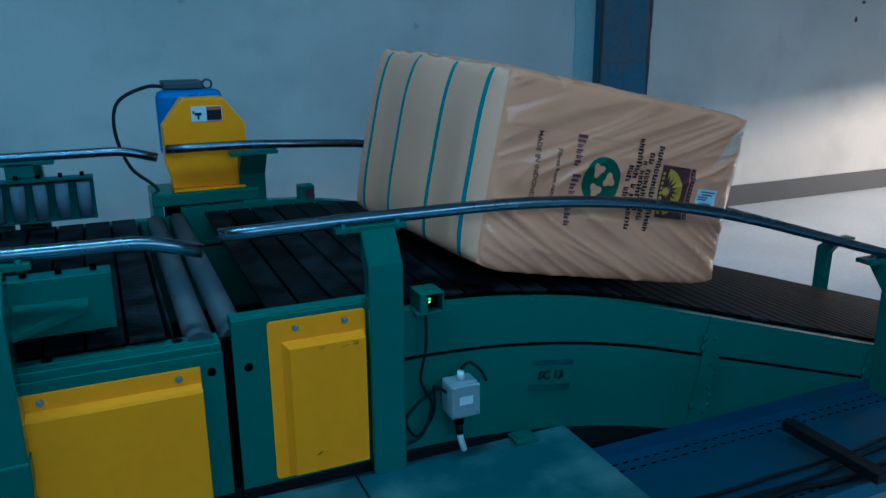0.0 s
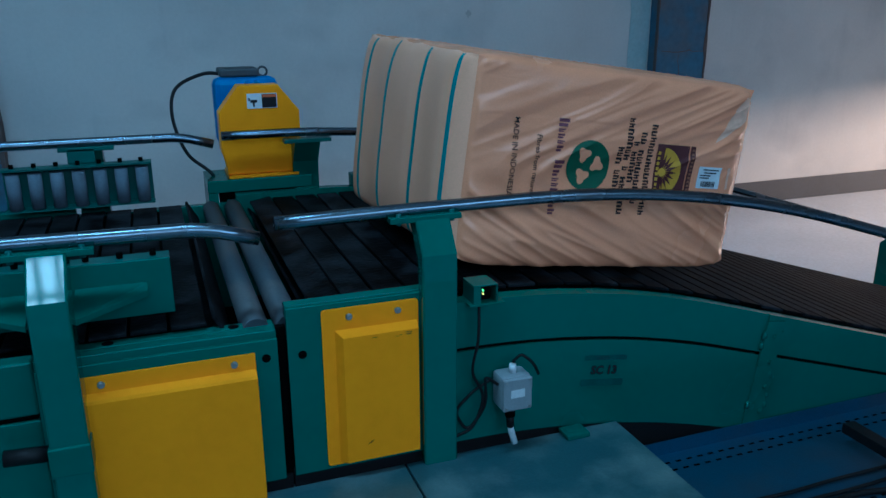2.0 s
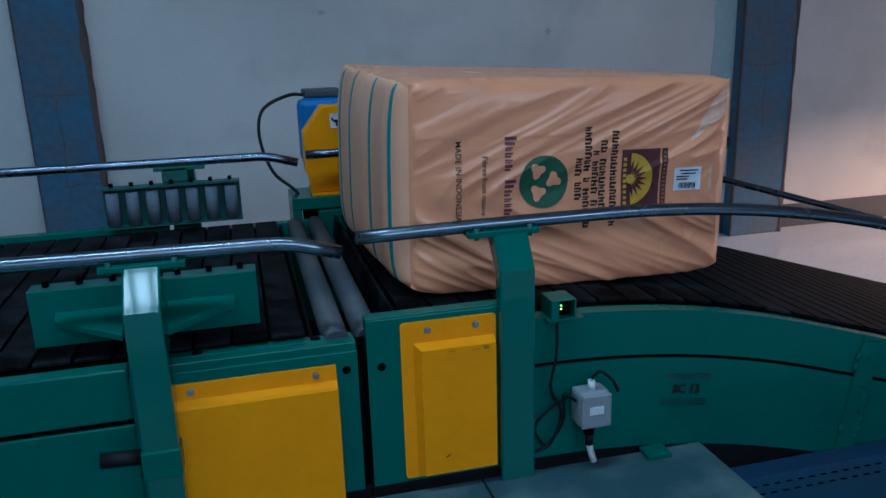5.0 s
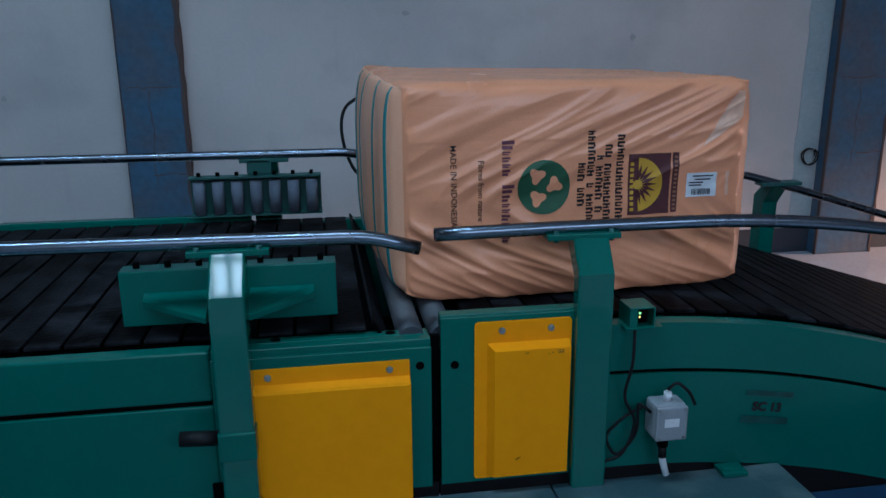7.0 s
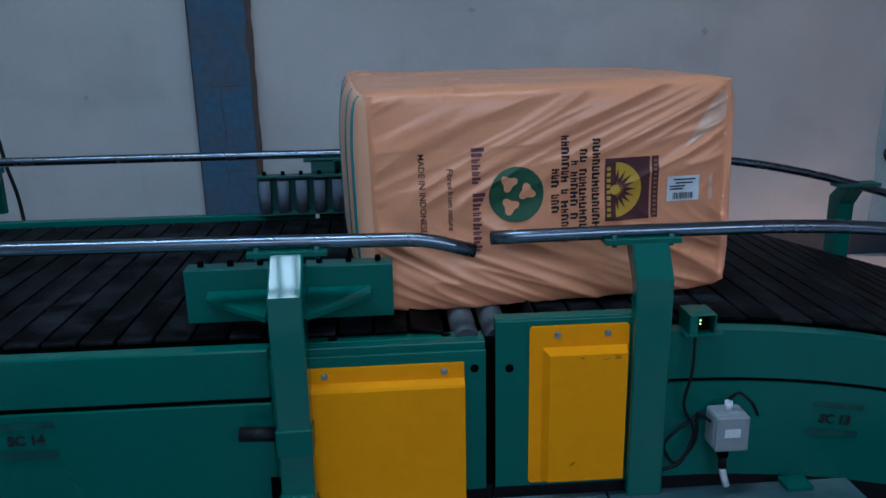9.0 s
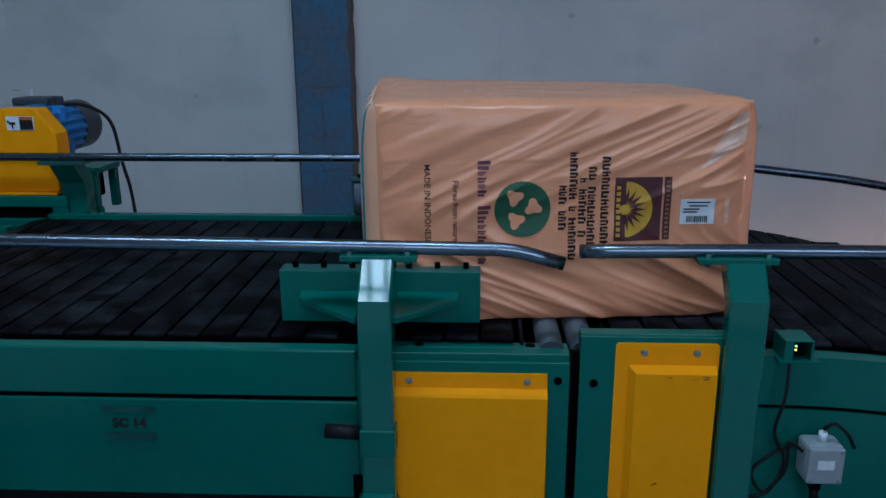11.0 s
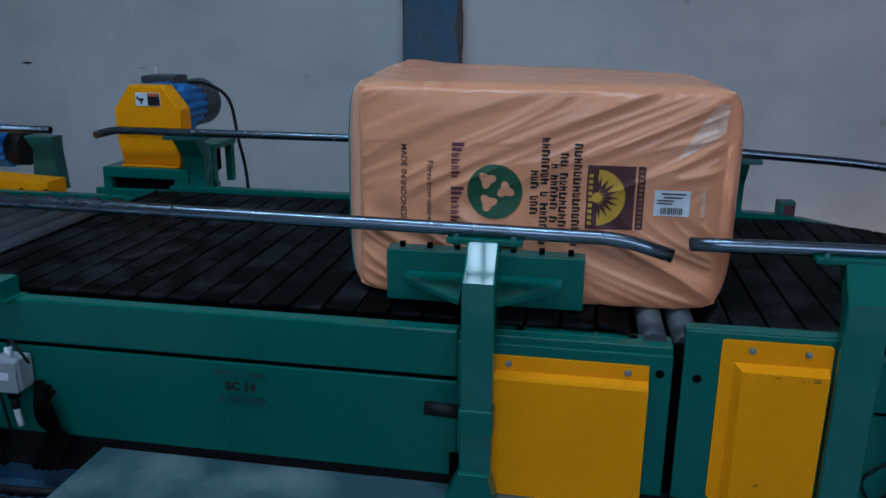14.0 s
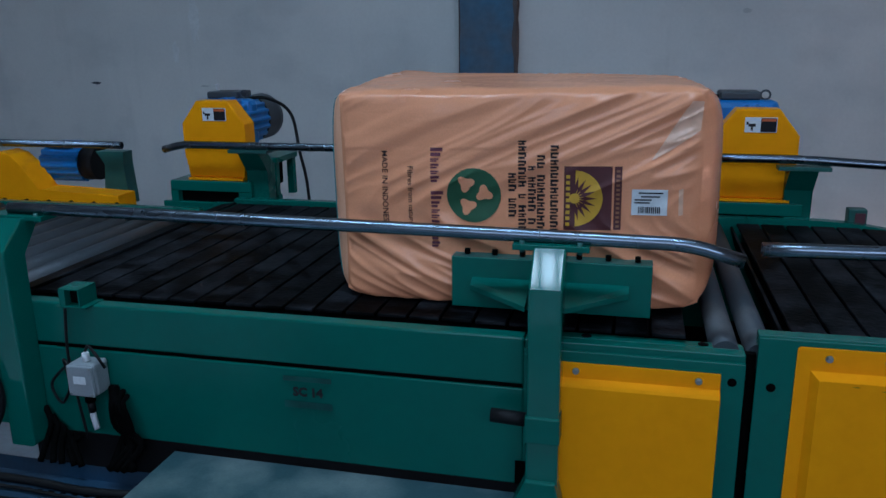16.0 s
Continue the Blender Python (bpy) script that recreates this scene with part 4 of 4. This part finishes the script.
def bale_surface(a, b, c):
    """Maps the unit block (each -1 to 1) to the soft, bulging bale."""
    x = (BL + BR) / 2 + a * (BR - BL) / 2
    y = BD / 2 + b * BD / 2
    z = BH / 2 + c * BH / 2
    # cushioned faces
    y -= 0.016 * (b < 0) * abs(b) ** 6 * (1 - a ** 4) * (1 - c ** 4)
    y += 0.02 * (b > 0) * abs(b) ** 6 * (1 - a ** 4) * (1 - c ** 4)
    y -= 0.032 * (b < 0) * abs(b) ** 4 * max(0.0, -c) ** 2 * (1 - 0.5 * a ** 6)
    if c > 0:
        z += abs(c) ** 4 * (0.006 * (1 - b ** 4) * (1 - a ** 6) + (-0.004 - 0.014 * a + 0.018 * max(0.0, -a) ** 4) * (b + 1) / 2)
    else:
        z += 0.022 * abs(c) ** 8 * abs(a) ** 12
    x -= 0.024 * (a < 0) * abs(a) * (b + 1) / 2
    x -= 0.050 * (a < 0) * abs(a) ** 4 * (1 - 0.7 * c ** 4) * (1 - b ** 6)
    x += 0.058 * (a > 0) * abs(a) ** 4 * (1 - c ** 6) * (1 - b ** 4)
    # lengthwise pinching by the straps on the strapped end
    if a < -0.5:
        x += 0.014 * (-a - 0.5) * 2 * max(0.0, math.cos(math.pi * 4 * (b + 1) / 2 + math.pi)) * (1 - abs(c) ** 6)
    # rounded edges
    e = (abs(a) ** 20 + abs(b) ** 20 + abs(c) ** 20) - max(abs(a), abs(b), abs(c)) ** 20
    k = 0.014 * min(1.0, e)
    x -= k * a
    y -= k * b
    z -= k * c * 0.75 if c > 0 else 0
    # creases that fan out from the strapped end
    f = crease(x, z) * min(1.0, max(0.3, (1.0 - a) * 9.0)) if a > -0.97 else 0.0
    if b < 0:
        y -= f * abs(b) ** 4
    z += (crease(x * 1.3 + 4, y) * 0.4) * abs(c) ** 6 * (1 if c > 0 else 0) * (1 - abs(b) ** 8)
    return Vector((x, y, z))


def front(p):
    """A point drawn on the flat front (x, height) laid on the soft front face."""
    a = (p.x - (BL + BR) / 2) / ((BR - BL) / 2)
    c = (p.z - BH / 2) / (BH / 2)
    q = bale_surface(a, -1.0, c)
    return Vector((p.x, q.y - 0.0026, p.z))


def fibre_bale():
    bale = empty("fibre_bale", "large peach plastic-wrapped fibre bale with teal straps and printed signs", "bale")
    n = (200, 44, 130)

    def face(axis, sign):
        bm = bmesh.new()
        u, v = [k for k in range(3) if k != axis]
        grid = []
        for i in range(n[u] + 1):
            row = []
            for j in range(n[v] + 1):
                q = [0, 0, 0]
                q[axis], q[u], q[v] = sign, -1 + 2 * i / n[u], -1 + 2 * j / n[v]
                row.append(bm.verts.new(bale_surface(*q)))
            grid.append(row)
        for i in range(n[u]):
            for j in range(n[v]):
                bm.faces.new((grid[i][j], grid[i + 1][j], grid[i + 1][j + 1], grid[i][j + 1]))
        return bm

    wrap = face(1, -1)
    for axis, sign in ((1, 1), (2, 1), (2, -1), (0, 1)):
        other = face(axis, sign)
        me = bpy.data.meshes.new("piece")
        other.to_mesh(me)
        other.free()
        wrap.from_mesh(me)
        bpy.data.meshes.remove(me)
    bmesh.ops.remove_doubles(wrap, verts=wrap.verts, dist=0.0004)
    part("wrapping", wrap, WRAP, bale, "creased peach plastic wrapping", smooth=True)
    part("end_cap", face(0, -1), CREAM, bale, "cream woven end cap", smooth=True)
    for b in (-0.86, -0.39, 0.17, 0.68):
        bm = bmesh.new()
        rows = []
        for k in range(31):
            c = -0.98 + 1.96 * k / 30
            row = [bale_surface(-1, b + d, c) + Vector((-0.0028, 0, 0)) for d in (-0.014, 0.014)]
            rows.append([bm.verts.new(p) for p in row] + [bm.verts.new(p + Vector((0.003, 0, 0))) for p in reversed(row)])
        for r0, r1 in zip(rows, rows[1:]):
            for k in range(4):
                bm.faces.new((r0[k], r0[(k + 1) % 4], r1[(k + 1) % 4], r1[k]))
        part("strap", bm, STRAP, bale, "teal plastic strap")
    prints(bale)
    return bale


def flat(points, name, mat, parent, lift=0.0, label="", steps=1):
    """A printed patch of (x, height) points on the front face, cut fine enough to follow it."""
    bm = bmesh.new()
    f = bm.faces.new([bm.verts.new((x, 0, z)) for x, z in points])
    bmesh.ops.triangulate(bm, faces=[f])
    for _ in range(5):
        long = [e for e in bm.edges if e.calc_length() > 0.009]
        if not long:
            break
        bmesh.ops.subdivide_edges(bm, edges=long, cuts=1)
        bmesh.ops.triangulate(bm, faces=bm.faces)
    for v in bm.verts:
        q = front(v.co)
        v.co = q + Vector((0, -lift, 0))
    return part(name, bm, mat, parent, label)


def rect(x0, x1, z0, z1):
    return [(x0, z0), (x1, z0), (x1, z1), (x0, z1)]


def disc(cx, cz, r, n=28, stretch=1.0):
    return [(cx + r * math.cos(2 * math.pi * k / n), cz + stretch * r * math.sin(2 * math.pi * k / n)) for k in range(n)]


def prints(bale):
    """The printing on the front, which reads from top to bottom."""
    def down(x, z):
        return pose(x, 0, z, 90, 0, 0) @ pose(0, 0, 0, 0, 0, -90)

    lettering("printed_words", "MADE IN INDONESIA", 0.0242, down(-0.262, 0.331), INK, bale, front)
    lettering("printed_words", "Fibres from nature", 0.0228, down(-0.185, 0.316), INK, bale, front)
    # brand line: plain marks
    z = 0.455
    for w in (0.040, 0.016, 0.022, 0.016, 0.030, 0.0, 0.040, 0.030, 0.016, 0.016, 0.030, 0.016, 0.030, 0.026):
        if w:
            h = 0.012 if w > 0.035 else 0.0
            flat(rect(-0.124, -0.100 + h, z - w * 0.26, z), "printed_mark", PURPLE, bale)
            flat(rect(-0.124, -0.106 + h, z - w * 0.60, z - w * 0.36), "printed_mark", PURPLE, bale)
        z -= (w or 0.022) * 0.62 + 0.0055
    # round sign with three bolls
    badge = flat(disc(0.0, 0.32, 0.078), "round_sign", PRINT_GREEN, bale, 0.0, "dark green round sign with three cotton bolls", 4)
    for cx, cz in ((-0.022, 0.353), (0.030, 0.325), (-0.018, 0.288)):
        pts = []
        for k in range(20):
            a = 2 * math.pi * k / 20
            r = 0.021 * (1 + 0.28 * math.cos(3 * a + cx * 40))
            pts.append((cx + r * math.cos(a), cz + r * math.sin(a)))
        flat(pts, "cotton_boll", WRAP, badge, 0.0016)
    # address lines: plain bars
    for x, top, low in ((0.226, 0.462, 0.175), (0.189, 0.435, 0.215), (0.164, 0.405, 0.235), (0.137, 0.475, 0.185), (0.109, 0.385, 0.265)):
        z = top
        rnd = random.Random(int(x * 1000))
        while z > low:
            w = rnd.uniform(0.011, 0.02)
            flat(rect(x - 0.010, x + 0.012, z - w * 0.38, z), "printed_bar", INK, bale)
            flat(rect(x - 0.010, x + 0.008, z - w, z - w * 0.66), "printed_bar", INK, bale)
            k = rnd.choice((-0.010, 0.0, 0.007))
            flat(rect(x + k, x + k + 0.005, z - w * 0.67, z - w * 0.37), "printed_bar", INK, bale)
            z -= w + (0.004 if rnd.random() < 0.8 else 0.02)
    # sun sign
    x0, x1, z0, z1 = 0.254, 0.384, 0.226, 0.404
    sign = flat(rect(x0, x1, z0, z1), "sun_sign", MAROON, bale, 0.0, "maroon square sign with a yellow rising sun", 4)
    cx, cz = x0 + 0.028, (z0 + z1) / 2
    pts = [(cx + 0.084 * math.cos(a) * 0.92, cz + 0.078 * math.sin(a)) for a in [radians(-88 + 176 * k / 24) for k in range(25)]]
    flat(pts, "sun", PRINT_YELLOW, sign, 0.0014)
    for k in range(9):
        a = radians(-80 + 20 * k)
        d = Vector((math.cos(a), math.sin(a)))
        s = Vector((-d.y, d.x))
        c0 = Vector((cx, cz))
        pts = [c0 + d * 0.062, c0 + d * 0.030 + s * 0.0055, c0 + d * 0.012, c0 + d * 0.030 - s * 0.0055]
        flat([tuple(p) for p in pts], "ray", MAROON, sign, 0.0026)
    flat(disc(cx, cz, 0.014, 14), "hub", PRINT_YELLOW, sign, 0.0030)
    for z in [z0 + 0.012 + 0.0165 * k for k in range(9)]:
        flat(rect(x0 + 0.005, x0 + 0.016, z, z + 0.010), "letter_bar", PRINT_YELLOW, sign, 0.0014)
    flat(rect(0.390, 0.410, 0.228, 0.404), "side_bar", MAROON, bale, 0.0, "", 3)
    for k in range(13):
        flat(rect(0.395, 0.405, 0.234 + 0.0128 * k, 0.241 + 0.0128 * k), "letter_bar", TAN_INK, bale, 0.0014)
    # pale tape over the fold; the patch also paints the tape's bright highlight
    flat([(0.485, 0.42), (0.53, 0.445), (0.61, 0.50), (0.615, 0.575), (0.585, 0.578), (0.55, 0.525)], "tape", TAPE, bale, 0.0, "glossy tape patch with its bright highlight in the pale colour")
    flat([(0.562, 0.27), (0.574, 0.272), (0.572, 0.345), (0.560, 0.342)], "tape", TAPE, bale, 0.0, "pale glossy tape strip")
    # white sticker
    lab = flat(rect(0.437, 0.532, 0.27, 0.342), "sticker", WHITE, bale, 0.0, "white printed label with a bar code", 3)
    for z, a, b in ((0.330, 0.455, 0.520), (0.320, 0.462, 0.512), (0.311, 0.445, 0.49), (0.303, 0.445, 0.485)):
        flat(rect(a, b, z, z + 0.004), "printed_bar", INK, lab, 0.0014)
    rnd = random.Random(3)
    x = 0.455
    while x < 0.515:
        w = rnd.uniform(0.0015, 0.004)
        flat(rect(x, x + w, 0.276, 0.294), "code_bar", INK, lab, 0.0014)
        x += w + rnd.uniform(0.0015, 0.003)


# ---- near plates and trays ----
def deck():
    for x0, x1, y0, tilt in ((-1.71, 0.27, -1.5, 0.0), (0.276, 0.965, -1.5, 0.0)):
        ob = empty("deck_plate", "scuffed grey-green steel deck plate beside the conveyor", "plate", (0, 0, 0), "deck plates")
        part("plate", box(x0, x1, y0, -0.006, 0.222, 0.236, 0.002), SHEET, ob)
        for x in (x0 + 0.1, x1 - 0.1):
            for y in (y0 + 0.1, -0.25):
                part("leg", box(x - 0.025, x + 0.025, y - 0.025, y + 0.025, FLOOR, 0.2215), GREEN_DARK, ob)
    for x0, x1, z, y0, y1 in ((0.98, 3.2, 0.075, -0.52, -0.008), (-4.2, -1.74, 0.125, -0.62, -0.05)):
        tray = empty("cable_tray", "perforated zinc cable tray with cables beside the conveyor", "cable tray", (0, 0, 0), "cable trays")
        bm = prism([(y0, z - 0.002), (y1, z - 0.002), (y1, z + 0.05), (y1 - 0.003, z + 0.05), (y1 - 0.003, z), (y0 + 0.003, z), (y0 + 0.003, z + 0.05), (y0, z + 0.05)], x0, x1, "x")
        part("tray", bm, TRAY, tray)
        bm = bmesh.new()
        k = 0
        x = x0 + 0.03
        while x < x1 - 0.03:
            for y in (y0 + 0.05, y0 + 0.09, y1 - 0.09, y1 - 0.05):
                box(x - 0.010, x + 0.010, y - 0.004, y + 0.004, z + 0.0005, z + 0.0012, bm=bm)
            x += 0.042
        tagged(part("slot", bm, SLIT, tray), kind="stuff")
        rnd = random.Random(int(x0 * 10))
        for k in range(9 if x0 < 0 else 3):
            y = y0 + 0.10 + k * 0.05
            pts = [(x0 + (x1 - x0) * i / 12, y + rnd.uniform(-0.02, 0.02), z + 0.012) for i in range(13)]
            part("cable", tube(arc(pts, 3), rnd.choice((0.006, 0.009, 0.013)), 8), BLACK, tray)
        for x in (x0 + 0.3, x1 - 0.3):
            part("support", box(x - 0.02, x + 0.02, y0 + 0.05, y1 - 0.05, FLOOR, z - 0.0025), GREEN_DARK, tray)
    ob = empty("angle_bar", "black steel angle bar across the cable tray", "bar", (0, 0, 0))
    bm = box(1.735, 1.785, -0.54, -0.17, 0.125, 0.160, 0.003)
    part("bar", bm, BLACK, ob)


hall()
level = conveyor_level()
ramp = conveyor_ramp()
next_conveyor()
gear_motor(0.145)
gear_motor(-2.343, -0.006, 0.018)
chain_cover(-2.80)
sensor(0.503, 0.700, True)
sensor(-2.0, 0.702, False)
junction_box(0.585, 0.440)
junction_box(-1.955, 0.488)


def cables():
    for name, pts, r in (
        ("sensor_cable", [(0.488, -0.025, 0.70), (0.48, -0.04, 0.60), (0.468, -0.03, 0.50), (0.50, -0.03, 0.42), (0.47, -0.03, 0.33), (0.42, -0.02, 0.30)], 0.0045),
        ("sensor_cable", [(-2.02, -0.025, 0.70), (-2.03, -0.03, 0.55), (-2.02, -0.03, 0.42), (-2.0, -0.03, 0.26)], 0.0045),
        ("motor_cable", [(0.02, 1.78, 1.203), (-0.07, 1.78, 1.206), (-0.19, 1.74, 1.15), (-0.215, 1.70, 1.03), (-0.17, 1.66, 0.88), (-0.07, 1.60, 0.78), (-0.05, 1.60, 0.62), (-0.06, 1.62, FLOOR + 0.01)], 0.0078),
        ("motor_cable", [(-2.34, 1.79, 1.177), (-2.22, 1.84, 1.18), (-2.12, 1.90, 1.10), (-2.08, 1.90, 0.90), (-2.04, 1.90, 0.60), (-2.04, 1.90, FLOOR + 0.012)], 0.0085),
        ("floor_cable", [(-2.32, -0.09, 0.62), (-2.25, -0.10, 0.50), (-2.24, -0.10, 0.38), (-2.30, -0.11, 0.26)], 0.011),
    ):
        ob = link(name, tube(soft(pts), r, 8), BLACK)
        tagged(ob, "black rubber cable hanging in a loose bend", "cable", "cables")


cables()


def switch_box():
    ob = empty("stop_switch", "small grey switch box with a red face on the far frame", "switch", (0.545, FAR + 0.02, 0.70))
    part("case", box(-0.036, 0.034, -0.03, 0.03, 0.0, 0.072, 0.004), GREEN_DARK, ob)
    part("button", box(-0.012, 0.027, -0.034, -0.0305, 0.01, 0.058, 0.001), RED, ob)


switch_box()
deck()
bale = fibre_bale()

LEVEL_WAY = (-0.22, -2.245, 0.045, lambda x: 0.712)
RAMP_WAY = (4.5, 0.10, 0.045, lambda x: frame_top(x) + 0.012)
BALE = [
    (0, 1.106, 0.167, 0.665, -11.85, 4.04),
    (0.5, 1.050, 0.169, 0.671, -10.70, 3.72),
    (1, 0.994, 0.177, 0.681, -9.83, 3.60),
    (1.5, 0.938, 0.187, 0.688, -8.89, 3.46),
    (2, 0.884, 0.195, 0.699, -7.90, 3.04),
    (2.5, 0.829, 0.203, 0.698, -7.03, 2.96),
    (3, 0.771, 0.212, 0.704, -6.14, 2.78),
    (3.5, 0.715, 0.217, 0.709, -5.15, 2.51),
    (4, 0.657, 0.226, 0.711, -4.21, 2.30),
    (6.5, 0.359, 0.255, 0.716, 0.50, 0.94),
    (7, 0.303, 0.256, 0.718, 0.20, 1.11),
    (7.5, 0.236, 0.253, 0.714, 1.33, 2.17),
    (8, 0.178, 0.246, 0.717, 1.35, 2.73),
    (10.5, -0.121, 0.244, 0.713, 0.66, 3.37),
    (11, -0.180, 0.239, 0.713, 0.32, 3.37),
    (11.5, -0.245, 0.242, 0.712, -0.02, 2.77),
    (12, -0.305, 0.248, 0.713, 0.20, 2.01),
    (12.5, -0.366, 0.246, 0.714, 0.69, 1.14),
    (13, -0.426, 0.249, 0.715, 0.70, 0.71),
    (13.5, -0.495, 0.251, 0.715, 0.40, 0.77),
    (14, -0.556, 0.249, 0.714, -0.01, 0.80),
    (14.5, -0.610, 0.243, 0.715, -0.16, 0.98),
    (15, -0.673, 0.239, 0.717, 0.13, 1.19),
    (15.5, -0.729, 0.234, 0.719, -0.24, 1.51),
    (16, -0.793, 0.225, 0.720, 0.78, 1.52),
]
level_slats = slats(level, LEVEL_WAY, 0.03)
ramp_slats = slats(ramp, RAMP_WAY, 0.05)


def motions():
    walk(bale, [(t, pose(x, y, z, 0, -tilt, yaw)) for t, x, y, z, tilt, yaw in BALE])
    for way, some in ((LEVEL_WAY, level_slats), (RAMP_WAY, ramp_slats)):
        for ob, start in some:
            walk(ob, slat_rows(way, start))


motions()
